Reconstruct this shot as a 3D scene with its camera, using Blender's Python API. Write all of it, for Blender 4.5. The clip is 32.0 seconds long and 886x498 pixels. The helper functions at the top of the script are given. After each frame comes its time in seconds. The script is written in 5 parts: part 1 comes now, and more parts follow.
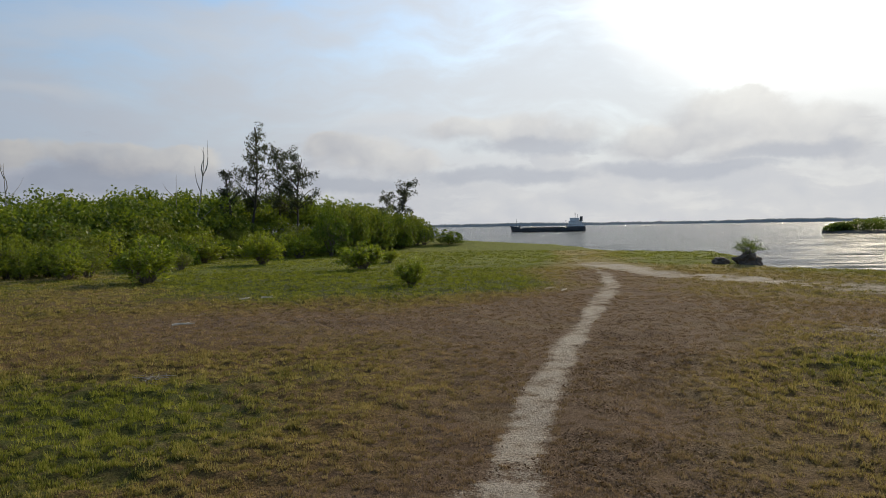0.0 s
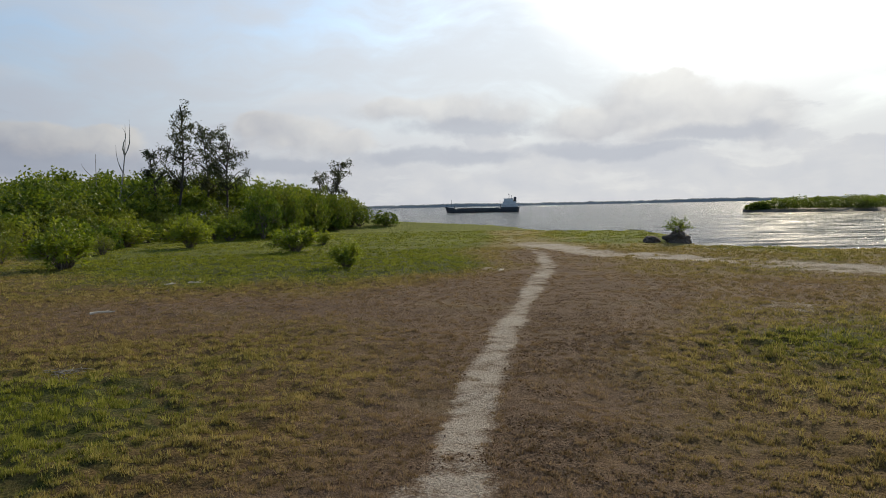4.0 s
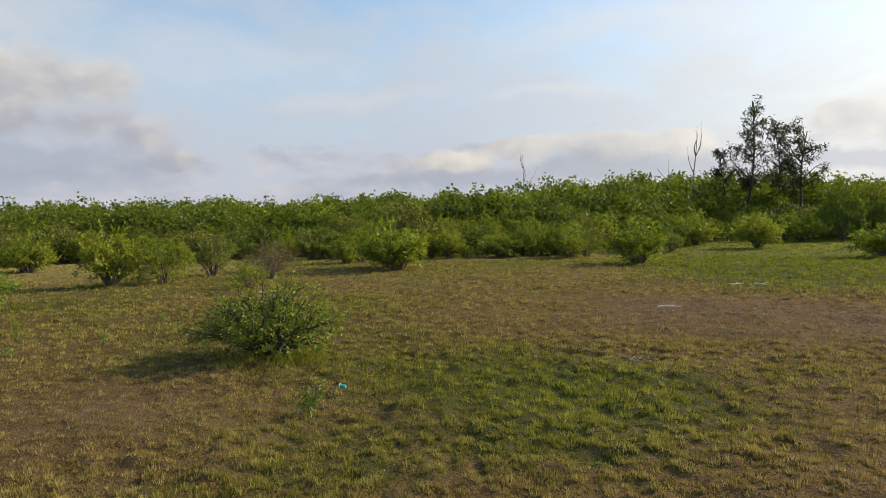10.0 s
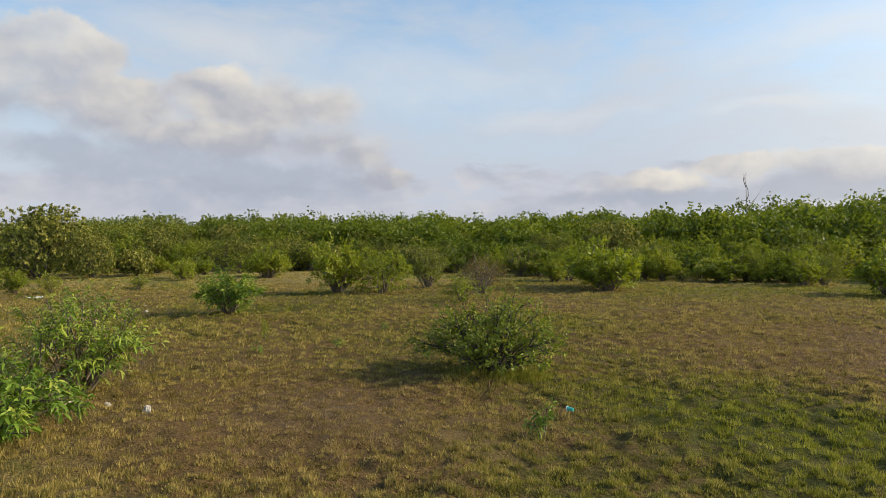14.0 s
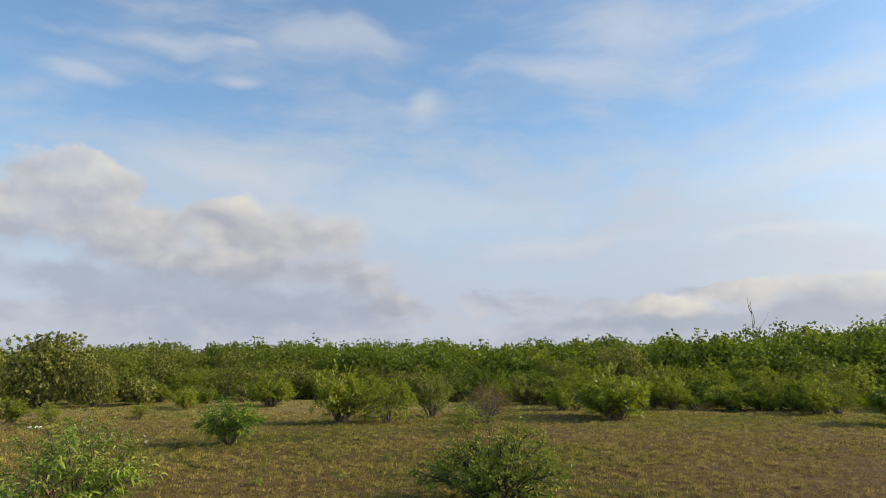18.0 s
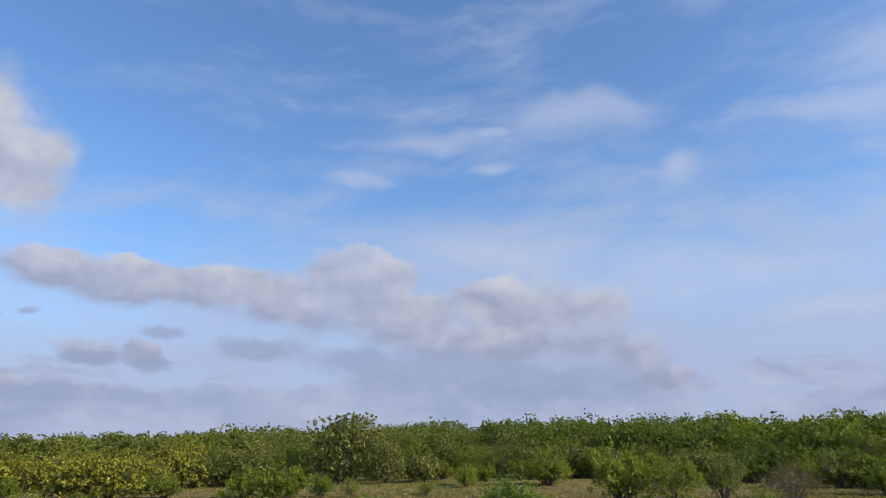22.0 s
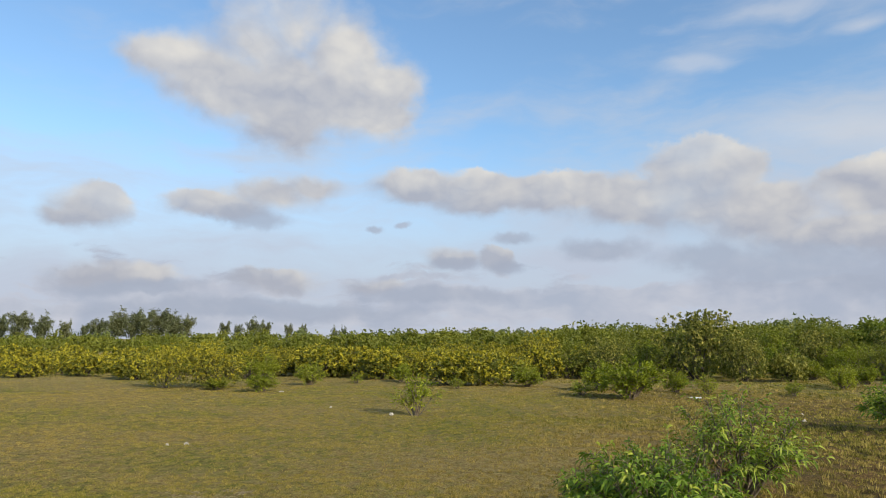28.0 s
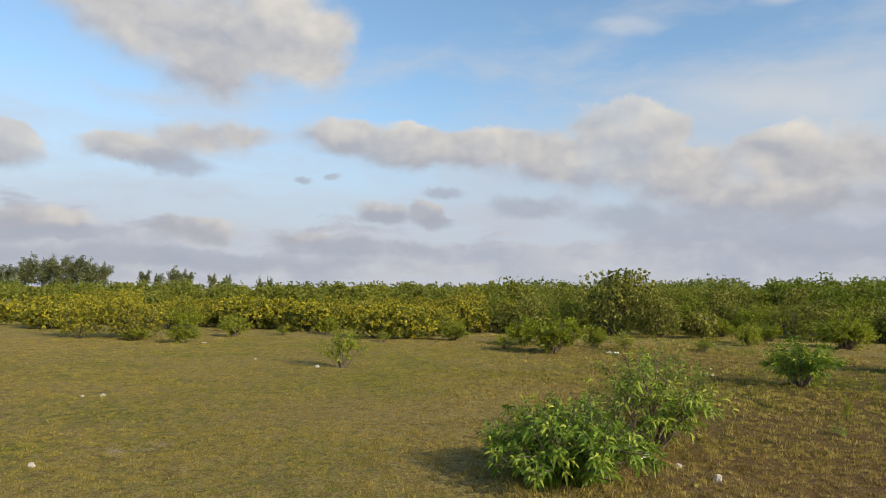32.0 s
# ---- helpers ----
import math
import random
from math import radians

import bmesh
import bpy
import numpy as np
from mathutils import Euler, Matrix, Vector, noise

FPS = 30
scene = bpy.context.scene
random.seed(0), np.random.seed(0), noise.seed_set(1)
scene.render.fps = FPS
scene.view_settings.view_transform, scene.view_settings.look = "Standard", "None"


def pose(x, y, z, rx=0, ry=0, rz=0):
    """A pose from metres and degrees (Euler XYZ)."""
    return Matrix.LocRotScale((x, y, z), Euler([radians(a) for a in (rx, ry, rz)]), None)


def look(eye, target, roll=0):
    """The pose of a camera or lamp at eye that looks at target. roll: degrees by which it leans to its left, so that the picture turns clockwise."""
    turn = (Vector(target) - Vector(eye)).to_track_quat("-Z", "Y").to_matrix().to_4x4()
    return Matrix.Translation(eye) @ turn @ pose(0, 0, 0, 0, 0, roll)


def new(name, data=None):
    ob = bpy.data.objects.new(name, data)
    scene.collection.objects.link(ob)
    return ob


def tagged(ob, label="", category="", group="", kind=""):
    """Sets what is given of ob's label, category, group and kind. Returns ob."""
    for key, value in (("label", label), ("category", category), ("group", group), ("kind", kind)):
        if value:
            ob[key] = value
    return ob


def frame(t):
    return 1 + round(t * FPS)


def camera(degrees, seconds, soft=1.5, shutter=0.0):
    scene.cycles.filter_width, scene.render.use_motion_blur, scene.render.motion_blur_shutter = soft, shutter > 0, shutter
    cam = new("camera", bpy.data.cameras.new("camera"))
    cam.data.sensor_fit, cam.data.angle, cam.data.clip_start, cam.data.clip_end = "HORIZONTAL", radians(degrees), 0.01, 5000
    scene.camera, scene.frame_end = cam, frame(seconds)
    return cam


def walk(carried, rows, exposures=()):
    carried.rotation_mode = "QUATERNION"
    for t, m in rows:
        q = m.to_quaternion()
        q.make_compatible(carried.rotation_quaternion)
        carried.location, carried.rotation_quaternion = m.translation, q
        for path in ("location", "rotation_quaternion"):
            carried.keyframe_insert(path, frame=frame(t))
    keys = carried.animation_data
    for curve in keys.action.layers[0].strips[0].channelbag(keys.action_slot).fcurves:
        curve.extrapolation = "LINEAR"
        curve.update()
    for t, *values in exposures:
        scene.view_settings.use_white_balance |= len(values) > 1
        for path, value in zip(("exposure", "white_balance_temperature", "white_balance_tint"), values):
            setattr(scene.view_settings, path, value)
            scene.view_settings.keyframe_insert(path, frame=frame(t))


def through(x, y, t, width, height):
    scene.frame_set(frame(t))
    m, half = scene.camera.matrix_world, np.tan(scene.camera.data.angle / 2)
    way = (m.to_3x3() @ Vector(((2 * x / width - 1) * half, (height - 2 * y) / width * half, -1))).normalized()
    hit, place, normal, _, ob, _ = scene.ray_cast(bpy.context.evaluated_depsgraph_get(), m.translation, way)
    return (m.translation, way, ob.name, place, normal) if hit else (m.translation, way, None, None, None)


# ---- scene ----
from collections import namedtuple

# ---------------------------------------------------------------- camera
# seconds, eye x, y, z, then yaw to the left of +y, pitch up and roll in degrees
PATH = [
    (0, 0.234, -0.281, 1.661, -0.00, -2.01, -0.93),
    (0.5, 0.209, -0.240, 1.661, -1.54, -2.53, -0.35),
    (1, 0.188, -0.206, 1.659, -2.28, -2.09, -0.35),
    (1.5, 0.172, -0.146, 1.657, -3.63, -1.66, -0.53),
    (2, 0.147, -0.060, 1.654, -5.74, -2.53, 0.51),
    (2.5, 0.101, 0.039, 1.651, -6.41, -2.25, -0.11),
    (4.5, 0.260, -0.001, 1.647, -4.95, -3.90, -1.51),
    (5, 0.273, 0.020, 1.647, -3.95, -3.71, -0.71),
    (5.5, 0.265, 0.029, 1.650, 1.19, -2.55, -0.94),
    (6, 0.238, 0.024, 1.652, 7.96, -2.42, -1.35),
    (6.5, 0.262, 0.065, 1.654, 15.82, -2.13, -1.47),
    (7, 0.280, 0.135, 1.653, 22.00, -2.62, -1.47),
    (7.5, 0.320, 0.126, 1.652, 27.17, -2.56, -2.08),
    (8, 0.324, 0.124, 1.652, 29.71, -2.31, -2.38),
    (8.5, 0.314, 0.143, 1.654, 31.30, -3.36, -2.50),
    (9, 0.269, 0.130, 1.650, 31.70, -2.52, -1.40),
    (9.5, 0.231, 0.118, 1.646, 35.34, -2.92, -1.04),
    (10, 0.182, 0.132, 1.639, 38.66, -2.62, -1.54),
    (10.5, 0.124, 0.130, 1.637, 40.98, -2.21, -1.49),
    (11, 0.047, 0.129, 1.638, 44.27, -1.29, -1.73),
    (11.5, -0.000, 0.096, 1.641, 47.18, -1.01, -1.74),
    (12, -0.043, 0.073, 1.639, 51.46, -0.66, -1.52),
    (12.5, -0.064, 0.065, 1.637, 52.68, -0.99, -0.86),
    (13, -0.091, 0.055, 1.636, 51.47, -1.25, -0.47),
    (13.5, -0.116, 0.030, 1.635, 54.01, -1.33, -0.55),
    (14, -0.128, 0.030, 1.636, 54.90, -0.95, -0.09),
    (14.5, -0.142, 0.026, 1.637, 54.54, -0.54, 0.05),
    (16.5, 0.018, -0.079, 1.636, 55.30, 1.27, -1.55),
    (17, 0.013, -0.056, 1.641, 55.07, 3.58, -0.82),
    (17.5, -0.035, -0.049, 1.648, 54.80, 6.60, -0.13),
    (18, 0.034, -0.028, 1.652, 55.38, 9.32, -0.17),
    (18.5, 0.025, -0.029, 1.657, 57.36, 11.24, -0.46),
    (19, 0.025, -0.000, 1.660, 59.23, 13.44, -0.52),
    (19.5, 0.006, 0.020, 1.661, 61.92, 15.05, -0.92),
    (20, 0.009, 0.035, 1.659, 64.76, 15.89, -1.08),
    (20.5, 0.011, 0.036, 1.656, 67.77, 15.91, -1.07),
    (21, 0.025, 0.025, 1.655, 70.88, 15.65, -0.79),
    (21.5, 0.010, -0.014, 1.654, 73.58, 15.72, -0.50),
    (22, -0.038, -0.016, 1.654, 76.75, 15.43, -0.55),
    (22.5, -0.098, -0.003, 1.654, 79.91, 14.05, -0.52),
    (23, -0.181, -0.015, 1.658, 83.09, 13.16, -0.65),
    (23.5, -0.242, 0.020, 1.661, 86.03, 11.96, -0.25),
    (24, -0.226, -0.024, 1.661, 87.70, 11.76, -0.25),
    (24.5, -0.248, -0.058, 1.658, 90.56, 11.12, 0.06),
    (25, -0.258, -0.071, 1.655, 92.54, 10.45, -0.11),
    (25.5, -0.278, -0.062, 1.651, 93.98, 9.36, 0.09),
    (26, -0.276, -0.051, 1.647, 96.98, 8.84, -0.33),
    (26.5, -0.273, -0.057, 1.646, 99.36, 8.27, -0.42),
    (28.5, -0.197, 0.001, 1.641, 104.84, 7.27, 0.43),
    (29, -0.252, -0.033, 1.641, 103.45, 6.00, 0.22),
    (29.5, -0.249, -0.043, 1.641, 101.88, 4.83, 0.46),
    (30, -0.229, -0.057, 1.645, 101.93, 4.33, 0.56),
    (30.5, -0.235, -0.056, 1.646, 101.86, 3.96, 1.17),
    (31, -0.230, -0.043, 1.646, 101.49, 4.22, 1.49),
    (31.5, -0.234, -0.032, 1.647, 100.54, 4.11, 1.22),
    (32, -0.237, -0.027, 1.649, 98.49, 3.73, 1.23),
]


def stance(x, y, z, yaw, pitch, roll):
    a, b = radians(yaw), radians(pitch)
    way = Vector((-math.sin(a) * math.cos(b), math.cos(a) * math.cos(b), math.sin(b)))
    return look((x, y, z), Vector((x, y, z)) + way * 10, roll)


cam = camera(64.39, 32.0, soft=0.7)
walk(cam, [(t, stance(*row)) for t, *row in PATH],
     exposures=[(0.0, -0.40, 6500, 10), (2.0, -0.47, 6500, 10), (5.0, -0.27, 6450, 10), (7.0, -0.18, 6650, 10), (9.0, 0.08, 6900, 10), (13.0, 0.20, 7000, 10),
                (17.0, 0.10, 6800, 10), (19.1, 0.08, 6500, 10), (19.5, -0.11, 5750, 16), (22.1, -0.11, 5750, 16), (22.5, 0.10, 6700, 10), (25.0, 0.14, 6700, 10),
                (29.0, 0.10, 6600, 10), (32.0, 0.10, 7000, 10)])

# ---------------------------------------------------------------- world: sky and clouds
SUN_AZ, SUN_EL = -32.0, 27.0        # degrees to the left of +y, degrees up
SUN_WAY = Vector((-math.sin(radians(SUN_AZ)) * math.cos(radians(SUN_EL)),
                  math.cos(radians(SUN_AZ)) * math.cos(radians(SUN_EL)), math.sin(radians(SUN_EL))))

world = bpy.data.worlds.new("sky")
scene.world = world
world.use_nodes = True
WT = world.node_tree
WT.nodes.clear()


class Nodes:
    """A short way to write node trees."""

    def __init__(self, tree):
        self.tree = tree

    def put(self, value, socket):
        if isinstance(value, bpy.types.NodeSocket):
            self.tree.links.new(value, socket)
        else:
            socket.default_value = value

    def math(self, op, a, b=0.0, c=0.0, clamp=False):
        n = self.tree.nodes.new("ShaderNodeMath")
        n.operation, n.use_clamp = op, clamp
        for value, socket in zip((a, b, c), n.inputs):
            self.put(value, socket)
        return n.outputs[0]

    def ramp(self, v, a, b, lo=0.0, hi=1.0):
        """Smooth step of v from a to b, to values lo to hi."""
        n = self.tree.nodes.new("ShaderNodeMapRange")
        n.interpolation_type = "SMOOTHSTEP"
        for value, key in ((v, "Value"), (a, "From Min"), (b, "From Max"), (lo, "To Min"), (hi, "To Max")):
            self.put(value, n.inputs[key])
        return n.outputs[0]

    def mix(self, f, a, b, blend="MIX"):
        n = self.tree.nodes.new("ShaderNodeMix")
        n.data_type, n.blend_type = "RGBA", blend
        for value, socket in ((f, n.inputs[0]), (a, n.inputs[6]), (b, n.inputs[7])):
            if isinstance(value, tuple) and len(value) == 3:
                value = (*value, 1.0)
            self.put(value, socket)
        return n.outputs[2]

    def noise(self, vec, scale, detail=4.0, rough=0.55, distort=0.0, color=False, dims="3D"):
        n = self.tree.nodes.new("ShaderNodeTexNoise")
        n.noise_dimensions = dims
        if vec is not None:
            self.put(vec, n.inputs["Vector"])
        for value, key in ((scale, "Scale"), (detail, "Detail"), (rough, "Roughness"), (distort, "Distortion")):
            self.put(value, n.inputs[key])
        return n.outputs["Color" if color else "Fac"]

    def vmath(self, op, a, b=(0, 0, 0)):
        n = self.tree.nodes.new("ShaderNodeVectorMath")
        n.operation = op
        self.put(a, n.inputs[0])
        if op == "SCALE":
            self.put(b, n.inputs["Scale"])
        else:
            self.put(b, n.inputs[1])
        return n.outputs["Value"] if op in ("LENGTH", "DOT_PRODUCT") else n.outputs["Vector"]

    def mapping(self, vec, loc=(0, 0, 0), rot=(0, 0, 0), scale=(1, 1, 1)):
        n = self.tree.nodes.new("ShaderNodeMapping")
        self.put(vec, n.inputs["Vector"])
        n.inputs["Location"].default_value, n.inputs["Rotation"].default_value = loc, rot
        n.inputs["Scale"].default_value = scale
        return n.outputs[0]

    def xyz(self, x, y, z=0.0):
        n = self.tree.nodes.new("ShaderNodeCombineXYZ")
        for value, socket in zip((x, y, z), n.inputs):
            self.put(value, socket)
        return n.outputs[0]

    def after(self, vec, earlier):
        """The same vector, worked out once the earlier value is known, so that long sums need little memory."""
        if earlier is None:
            return vec
        n = self.tree.nodes.new("ShaderNodeVectorMath")
        n.operation = "MULTIPLY_ADD"
        self.put(earlier, n.inputs[0])
        n.inputs[1].default_value = (1e-9, 1e-9, 1e-9)
        self.put(vec, n.inputs[2])
        return n.outputs["Vector"]

    def parts(self, vec):
        n = self.tree.nodes.new("ShaderNodeSeparateXYZ")
        self.put(vec, n.inputs[0])
        return n.outputs


def sky():
    k = Nodes(WT)
    way = WT.nodes.new("ShaderNodeTexCoord").outputs["Generated"]
    x, y, z = k.parts(way)
    az = k.math("MULTIPLY", k.math("ARCTAN2", k.math("MULTIPLY", x, -1.0), y), 57.2958)
    el = k.math("MULTIPLY", k.math("ARCSINE", z), 57.2958)
    p = k.xyz(k.math("MULTIPLY", az, 0.1), k.math("MULTIPLY", el, 0.1))
    tex = WT.nodes.new("ShaderNodeTexSky")
    tex.sky_type, tex.sun_disc = "NISHITA", False
    tex.sun_elevation, tex.sun_rotation = radians(SUN_EL), radians(-SUN_AZ)
    tex.air_density, tex.dust_density, tex.ozone_density = 1.0, 1.2, 1.5
    blue = k.mix(1.0, tex.outputs[0], (1.52, 1.82, 1.97), "MULTIPLY")

    near_sun = k.vmath("DOT_PRODUCT", way, tuple(SUN_WAY))
    glow = k.math("MULTIPLY", k.ramp(near_sun, 0.915, 1.0), k.ramp(el, 6.0, 15.0, 0.22, 1.0))
    wide_glow = k.ramp(near_sun, 0.25, 0.98)

    # thin high veil: streaks that thicken towards the sun and the horizon
    warp = k.vmath("SCALE", k.vmath("SUBTRACT", k.noise(p, 0.55, 3.0, color=True), (0.5, 0.5, 0.5)), 0.75)
    pw = k.vmath("ADD", p, warp)
    streak = k.noise(k.mapping(pw, rot=(0, 0, radians(14)), scale=(0.45, 1.9, 1.0)), 1.25, 6.0, 0.56)
    fine = k.noise(k.mapping(pw, rot=(0, 0, radians(-20)), scale=(0.6, 1.5, 1.0)), 3.0, 5.0, 0.6)
    veil = k.math("ADD", k.math("MULTIPLY", streak, 0.75), k.math("MULTIPLY", fine, 0.25))
    cover = k.math("ADD", k.math("ADD", k.ramp(az, 105.0, 70.0, -0.02, 0.06), k.ramp(az, 60.0, 30.0, 0.0, -0.03)), k.math("MULTIPLY", wide_glow, 0.14))
    cover = k.math("ADD", cover, k.ramp(el, 25.0, 7.0, -0.07, 0.13))
    veil = k.ramp(k.math("ADD", veil, cover), 0.40, 0.84)
    veil = k.math("MULTIPLY", veil, 0.86)
    # single wisps: azimuth, elevation, half width, half height
    wisps = None
    for a, e, w, h in ((83.5, 20.6, 3.2, 0.8), (71.6, 24.2, 2.4, 0.5), (64.5, 24.9, 6.0, 1.6), (77.1, 23.9, 7.0, 0.9), (57.2, 20.3, 1.6, 1.4), (71.7, 21.4, 1.8, 0.5),
                       (70.8, 14.2, 9.0, 1.5), (59.3, 12.6, 12.0, 2.2), (46.0, 10.3, 8.0, 1.0), (26.0, 14.3, 10.0, 1.7), (28.6, 9.2, 5.0, 0.5), (40.6, 25.5, 6.0, 2.0),
                       (46.0, 23.0, 8.0, 1.2), (3.2, 8.7, 6.0, 0.6), (20.8, 14.4, 8.0, 1.4)):
        q = k.mapping(k.after(pw, wisps), loc=(-a / w, -e / h, 0), scale=(10 / w, 10 / h, 0))
        r = k.vmath("LENGTH", q)
        wisps = r if wisps is None else k.math("MINIMUM", wisps, r)
    wisp = k.math("MULTIPLY", k.ramp(k.math("ADD", wisps, k.math("MULTIPLY", k.math("SUBTRACT", fine, 0.5), 2.2)), 1.50, 0.0), 0.46)
    white = k.mix(wide_glow, (5.3, 5.8, 6.6), (8.0, 8.2, 8.5))
    col = k.mix(veil, blue, white)
    # pale band low down
    col = k.mix(k.ramp(el, 17.0, 2.5, 0.0, 0.88), col, k.mix(wide_glow, (4.75, 5.25, 6.55), (7.7, 7.8, 7.9)))
    col = k.mix(wisp, col, k.mix(wide_glow, (6.5, 6.7, 7.1), (8.4, 8.5, 8.6)))
    # thin cloud that scatters the sun's light forward
    col = k.mix(k.math("MULTIPLY", glow, k.ramp(fine, 0.2, 0.7, 0.75, 1.0)), col, (24.0, 23.0, 21.0))

    # heaped clouds: azimuth, elevation, half width, half height
    heaps = ((119.8, 23.1, 4.4, 4.0), (116.6, 24.6, 3.8, 2.9), (116.8, 19.4, 5.6, 4.3), (112.7, 22.1, 4.2, 3.6), (111.5, 18.1, 4.5, 2.9),
             (109.2, 20.5, 3.2, 2.1), (121.4, 19.8, 4.2, 3.4), (123.7, 20.6, 4.4, 2.6), (126.5, 21.0, 3.5, 1.6), (131.4, 9.8, 3.0, 1.6), (133.0, 8.9, 2.2, 0.8),
             (117.7, 11.5, 3.9, 1.5), (121.9, 10.2, 4.1, 1.2), (115.2, 12.2, 2.4, 1.1), (106.1, 12.4, 4.6, 1.5), (100.9, 11.6, 5.6, 1.7),
             (94.9, 11.5, 5.0, 1.8), (89.5, 10.8, 4.9, 2.0), (83.6, 13.1, 4.0, 2.5), (86.0, 10.4, 5.1, 2.3), (79.6, 9.4, 5.0, 2.5),
             (72.8, 10.9, 3.7, 2.0), (68.1, 9.8, 4.6, 2.6), (64.4, 10.1, 2.8, 1.9), (73.4, 7.6, 8.6, 1.6), (62.1, 6.2, 2.8, 1.4), (65.4, 7.4, 4.8, 1.5),
             (26.8, 5.2, 3.2, 1.0), (32.4, 5.1, 3.5, 1.0), (39.0, 4.2, 4.6, 1.1), (59.7, 4.8, 2.3, 0.9),
             (-22.1, 7.7, 4.3, 2.1), (-26.3, 6.2, 5.5, 1.9), (-29.8, 6.0, 3.1, 1.7), (-23.7, 5.4, 4.2, 1.1), (-6.3, 7.0, 4.1, 1.5), (-1.8, 7.4, 4.1, 1.0),
             (-10.4, 6.9, 3.5, 1.2), (-16.4, 6.0, 4.6, 1.1), (-19.7, 6.4, 2.0, 0.9), (6.4, 5.7, 3.4, 1.3), (9.1, 6.2, 1.8, 1.0), (2.4, 4.9, 3.2, 0.9),
             (20.3, 4.9, 2.8, 1.1), (24.6, 4.8, 4.1, 1.2), (130.0, 4.7, 4.6, 1.0), (117.4, 4.4, 3.4, 1.1), (103.8, 6.3, 2.1, 0.9), (99.9, 6.2, 1.4, 1.0), (110.4, 4.2, 2.7, 0.7))
    bend = k.vmath("SCALE", k.vmath("SUBTRACT", k.noise(p, 1.5, 5.0, 0.6, color=True), (0.5, 0.5, 0.5)), 0.34)
    ph = k.vmath("ADD", p, k.vmath("MULTIPLY", bend, (1.0, 0.8, 0.0)))
    least, weights, heights = None, 0.0, 0.0
    for a, e, w, h in heaps:
        q = k.mapping(k.after(ph, heights if least else None), loc=(-a / (1.16 * w), -e / (1.16 * h), 0), scale=(10 / (1.16 * w), 10 / (1.16 * h), 0))
        r = k.vmath("LENGTH", q)
        share = k.math("POWER", k.math("SUBTRACT", 1.6, r, clamp=True), 3.0)
        weights = k.math("ADD", weights, share)
        side = k.parts(q)
        heights = k.math("MULTIPLY_ADD", share, k.math("MULTIPLY_ADD", side[0], -0.45, side[1]), heights)
        least = r if least is None else k.math("SMOOTH_MIN", least, r, 0.25)
    height = k.math("DIVIDE", heights, k.math("ADD", weights, 0.001))
    grain = k.mapping(p, scale=(1.0, 1.35, 1.0))
    puff = k.noise(grain, 2.6, 8.0, 0.55)
    soft_puff = k.noise(grain, 1.2, 3.0, 0.5)
    soft_off = k.noise(k.mapping(p, loc=(0.07, -0.17, 0), scale=(1.0, 1.35, 1.0)), 1.2, 3.0, 0.5)
    body = k.math("ADD", least, k.math("MULTIPLY", k.math("SUBTRACT", puff, 0.5), 0.95))
    crisp = k.math("ADD", k.ramp(k.noise(k.mapping(p, loc=(3.1, 0.4, 0)), 0.8, 2.0), 0.38, 0.62, 0.10, 0.72), k.math("MULTIPLY", height, 0.22))
    heap = k.math("MULTIPLY", k.ramp(body, 1.12, k.math("MINIMUM", crisp, 0.92)), k.ramp(k.noise(p, 0.9, 3.0), 0.25, 0.55, 0.75, 1.0))
    heap = k.math("MULTIPLY", heap, k.math("SUBTRACT", 1.0, k.math("MULTIPLY", wide_glow, 0.12)))
    # flat blue-grey shelves below the heaps: azimuth, elevation, half width, half height
    shelf = None
    for a, e, w, h in ((91.4, 7.2, 3.8, 1.0), (83.8, 6.2, 4.0, 1.3), (77.5, 5.5, 8.0, 1.9), (69.3, 4.6, 9.5, 1.6), (98.4, 7.9, 1.6, 0.5), (109.9, 9.1, 0.8, 0.4),
                       (107.4, 9.2, 0.8, 0.4), (119.7, 9.5, 3.6, 1.0), (103.2, 6.0, 2.2, 0.6), (99.3, 5.7, 1.7, 0.6),
                       (127.4, 3.8, 4.8, 0.6), (105.3, 3.5, 7.3, 0.7), (120.0, 2.2, 14.0, 0.9), (-26.3, 5.0, 5.5, 0.9), (-7.7, 6.0, 5.4, 0.8), (-18.5, 4.1, 9.8, 0.7),
                       (-5.4, 3.9, 9.0, 0.7), (7.4, 3.4, 7.2, 0.7), (25.0, 3.4, 8.5, 1.1), (37.0, 3.0, 10.6, 0.8)):
        q = k.mapping(k.after(ph, shelf), loc=(-a / w, -e / h, 0), scale=(10 / w, 10 / h, 0))
        r = k.vmath("LENGTH", q)
        shelf = r if shelf is None else k.math("MINIMUM", shelf, r)
    shelf = k.math("MULTIPLY", k.ramp(k.math("ADD", shelf, k.math("MULTIPLY", k.math("SUBTRACT", puff, 0.5), 1.3)), 1.25, 0.45), 0.74)
    # low bank along the whole horizon
    bank_n = k.noise(k.mapping(ph, scale=(0.8, 2.8, 1.0)), 1.7, 6.0, 0.55)
    bank = k.math("MULTIPLY", k.ramp(k.math("ADD", bank_n, k.ramp(el, 9.0, 2.5, -0.28, 0.10)), 0.44, 0.58), 0.82)
    billow = k.math("ABSOLUTE", k.math("SUBTRACT", k.noise(k.mapping(ph, scale=(1.0, 1.3, 1.0)), 2.4, 3.0, 0.5), 0.5))
    light = k.math("ADD", k.math("MULTIPLY", k.math("SUBTRACT", soft_puff, soft_off), 1.9), k.math("MULTIPLY", k.math("SUBTRACT", puff, 0.5), 0.55))
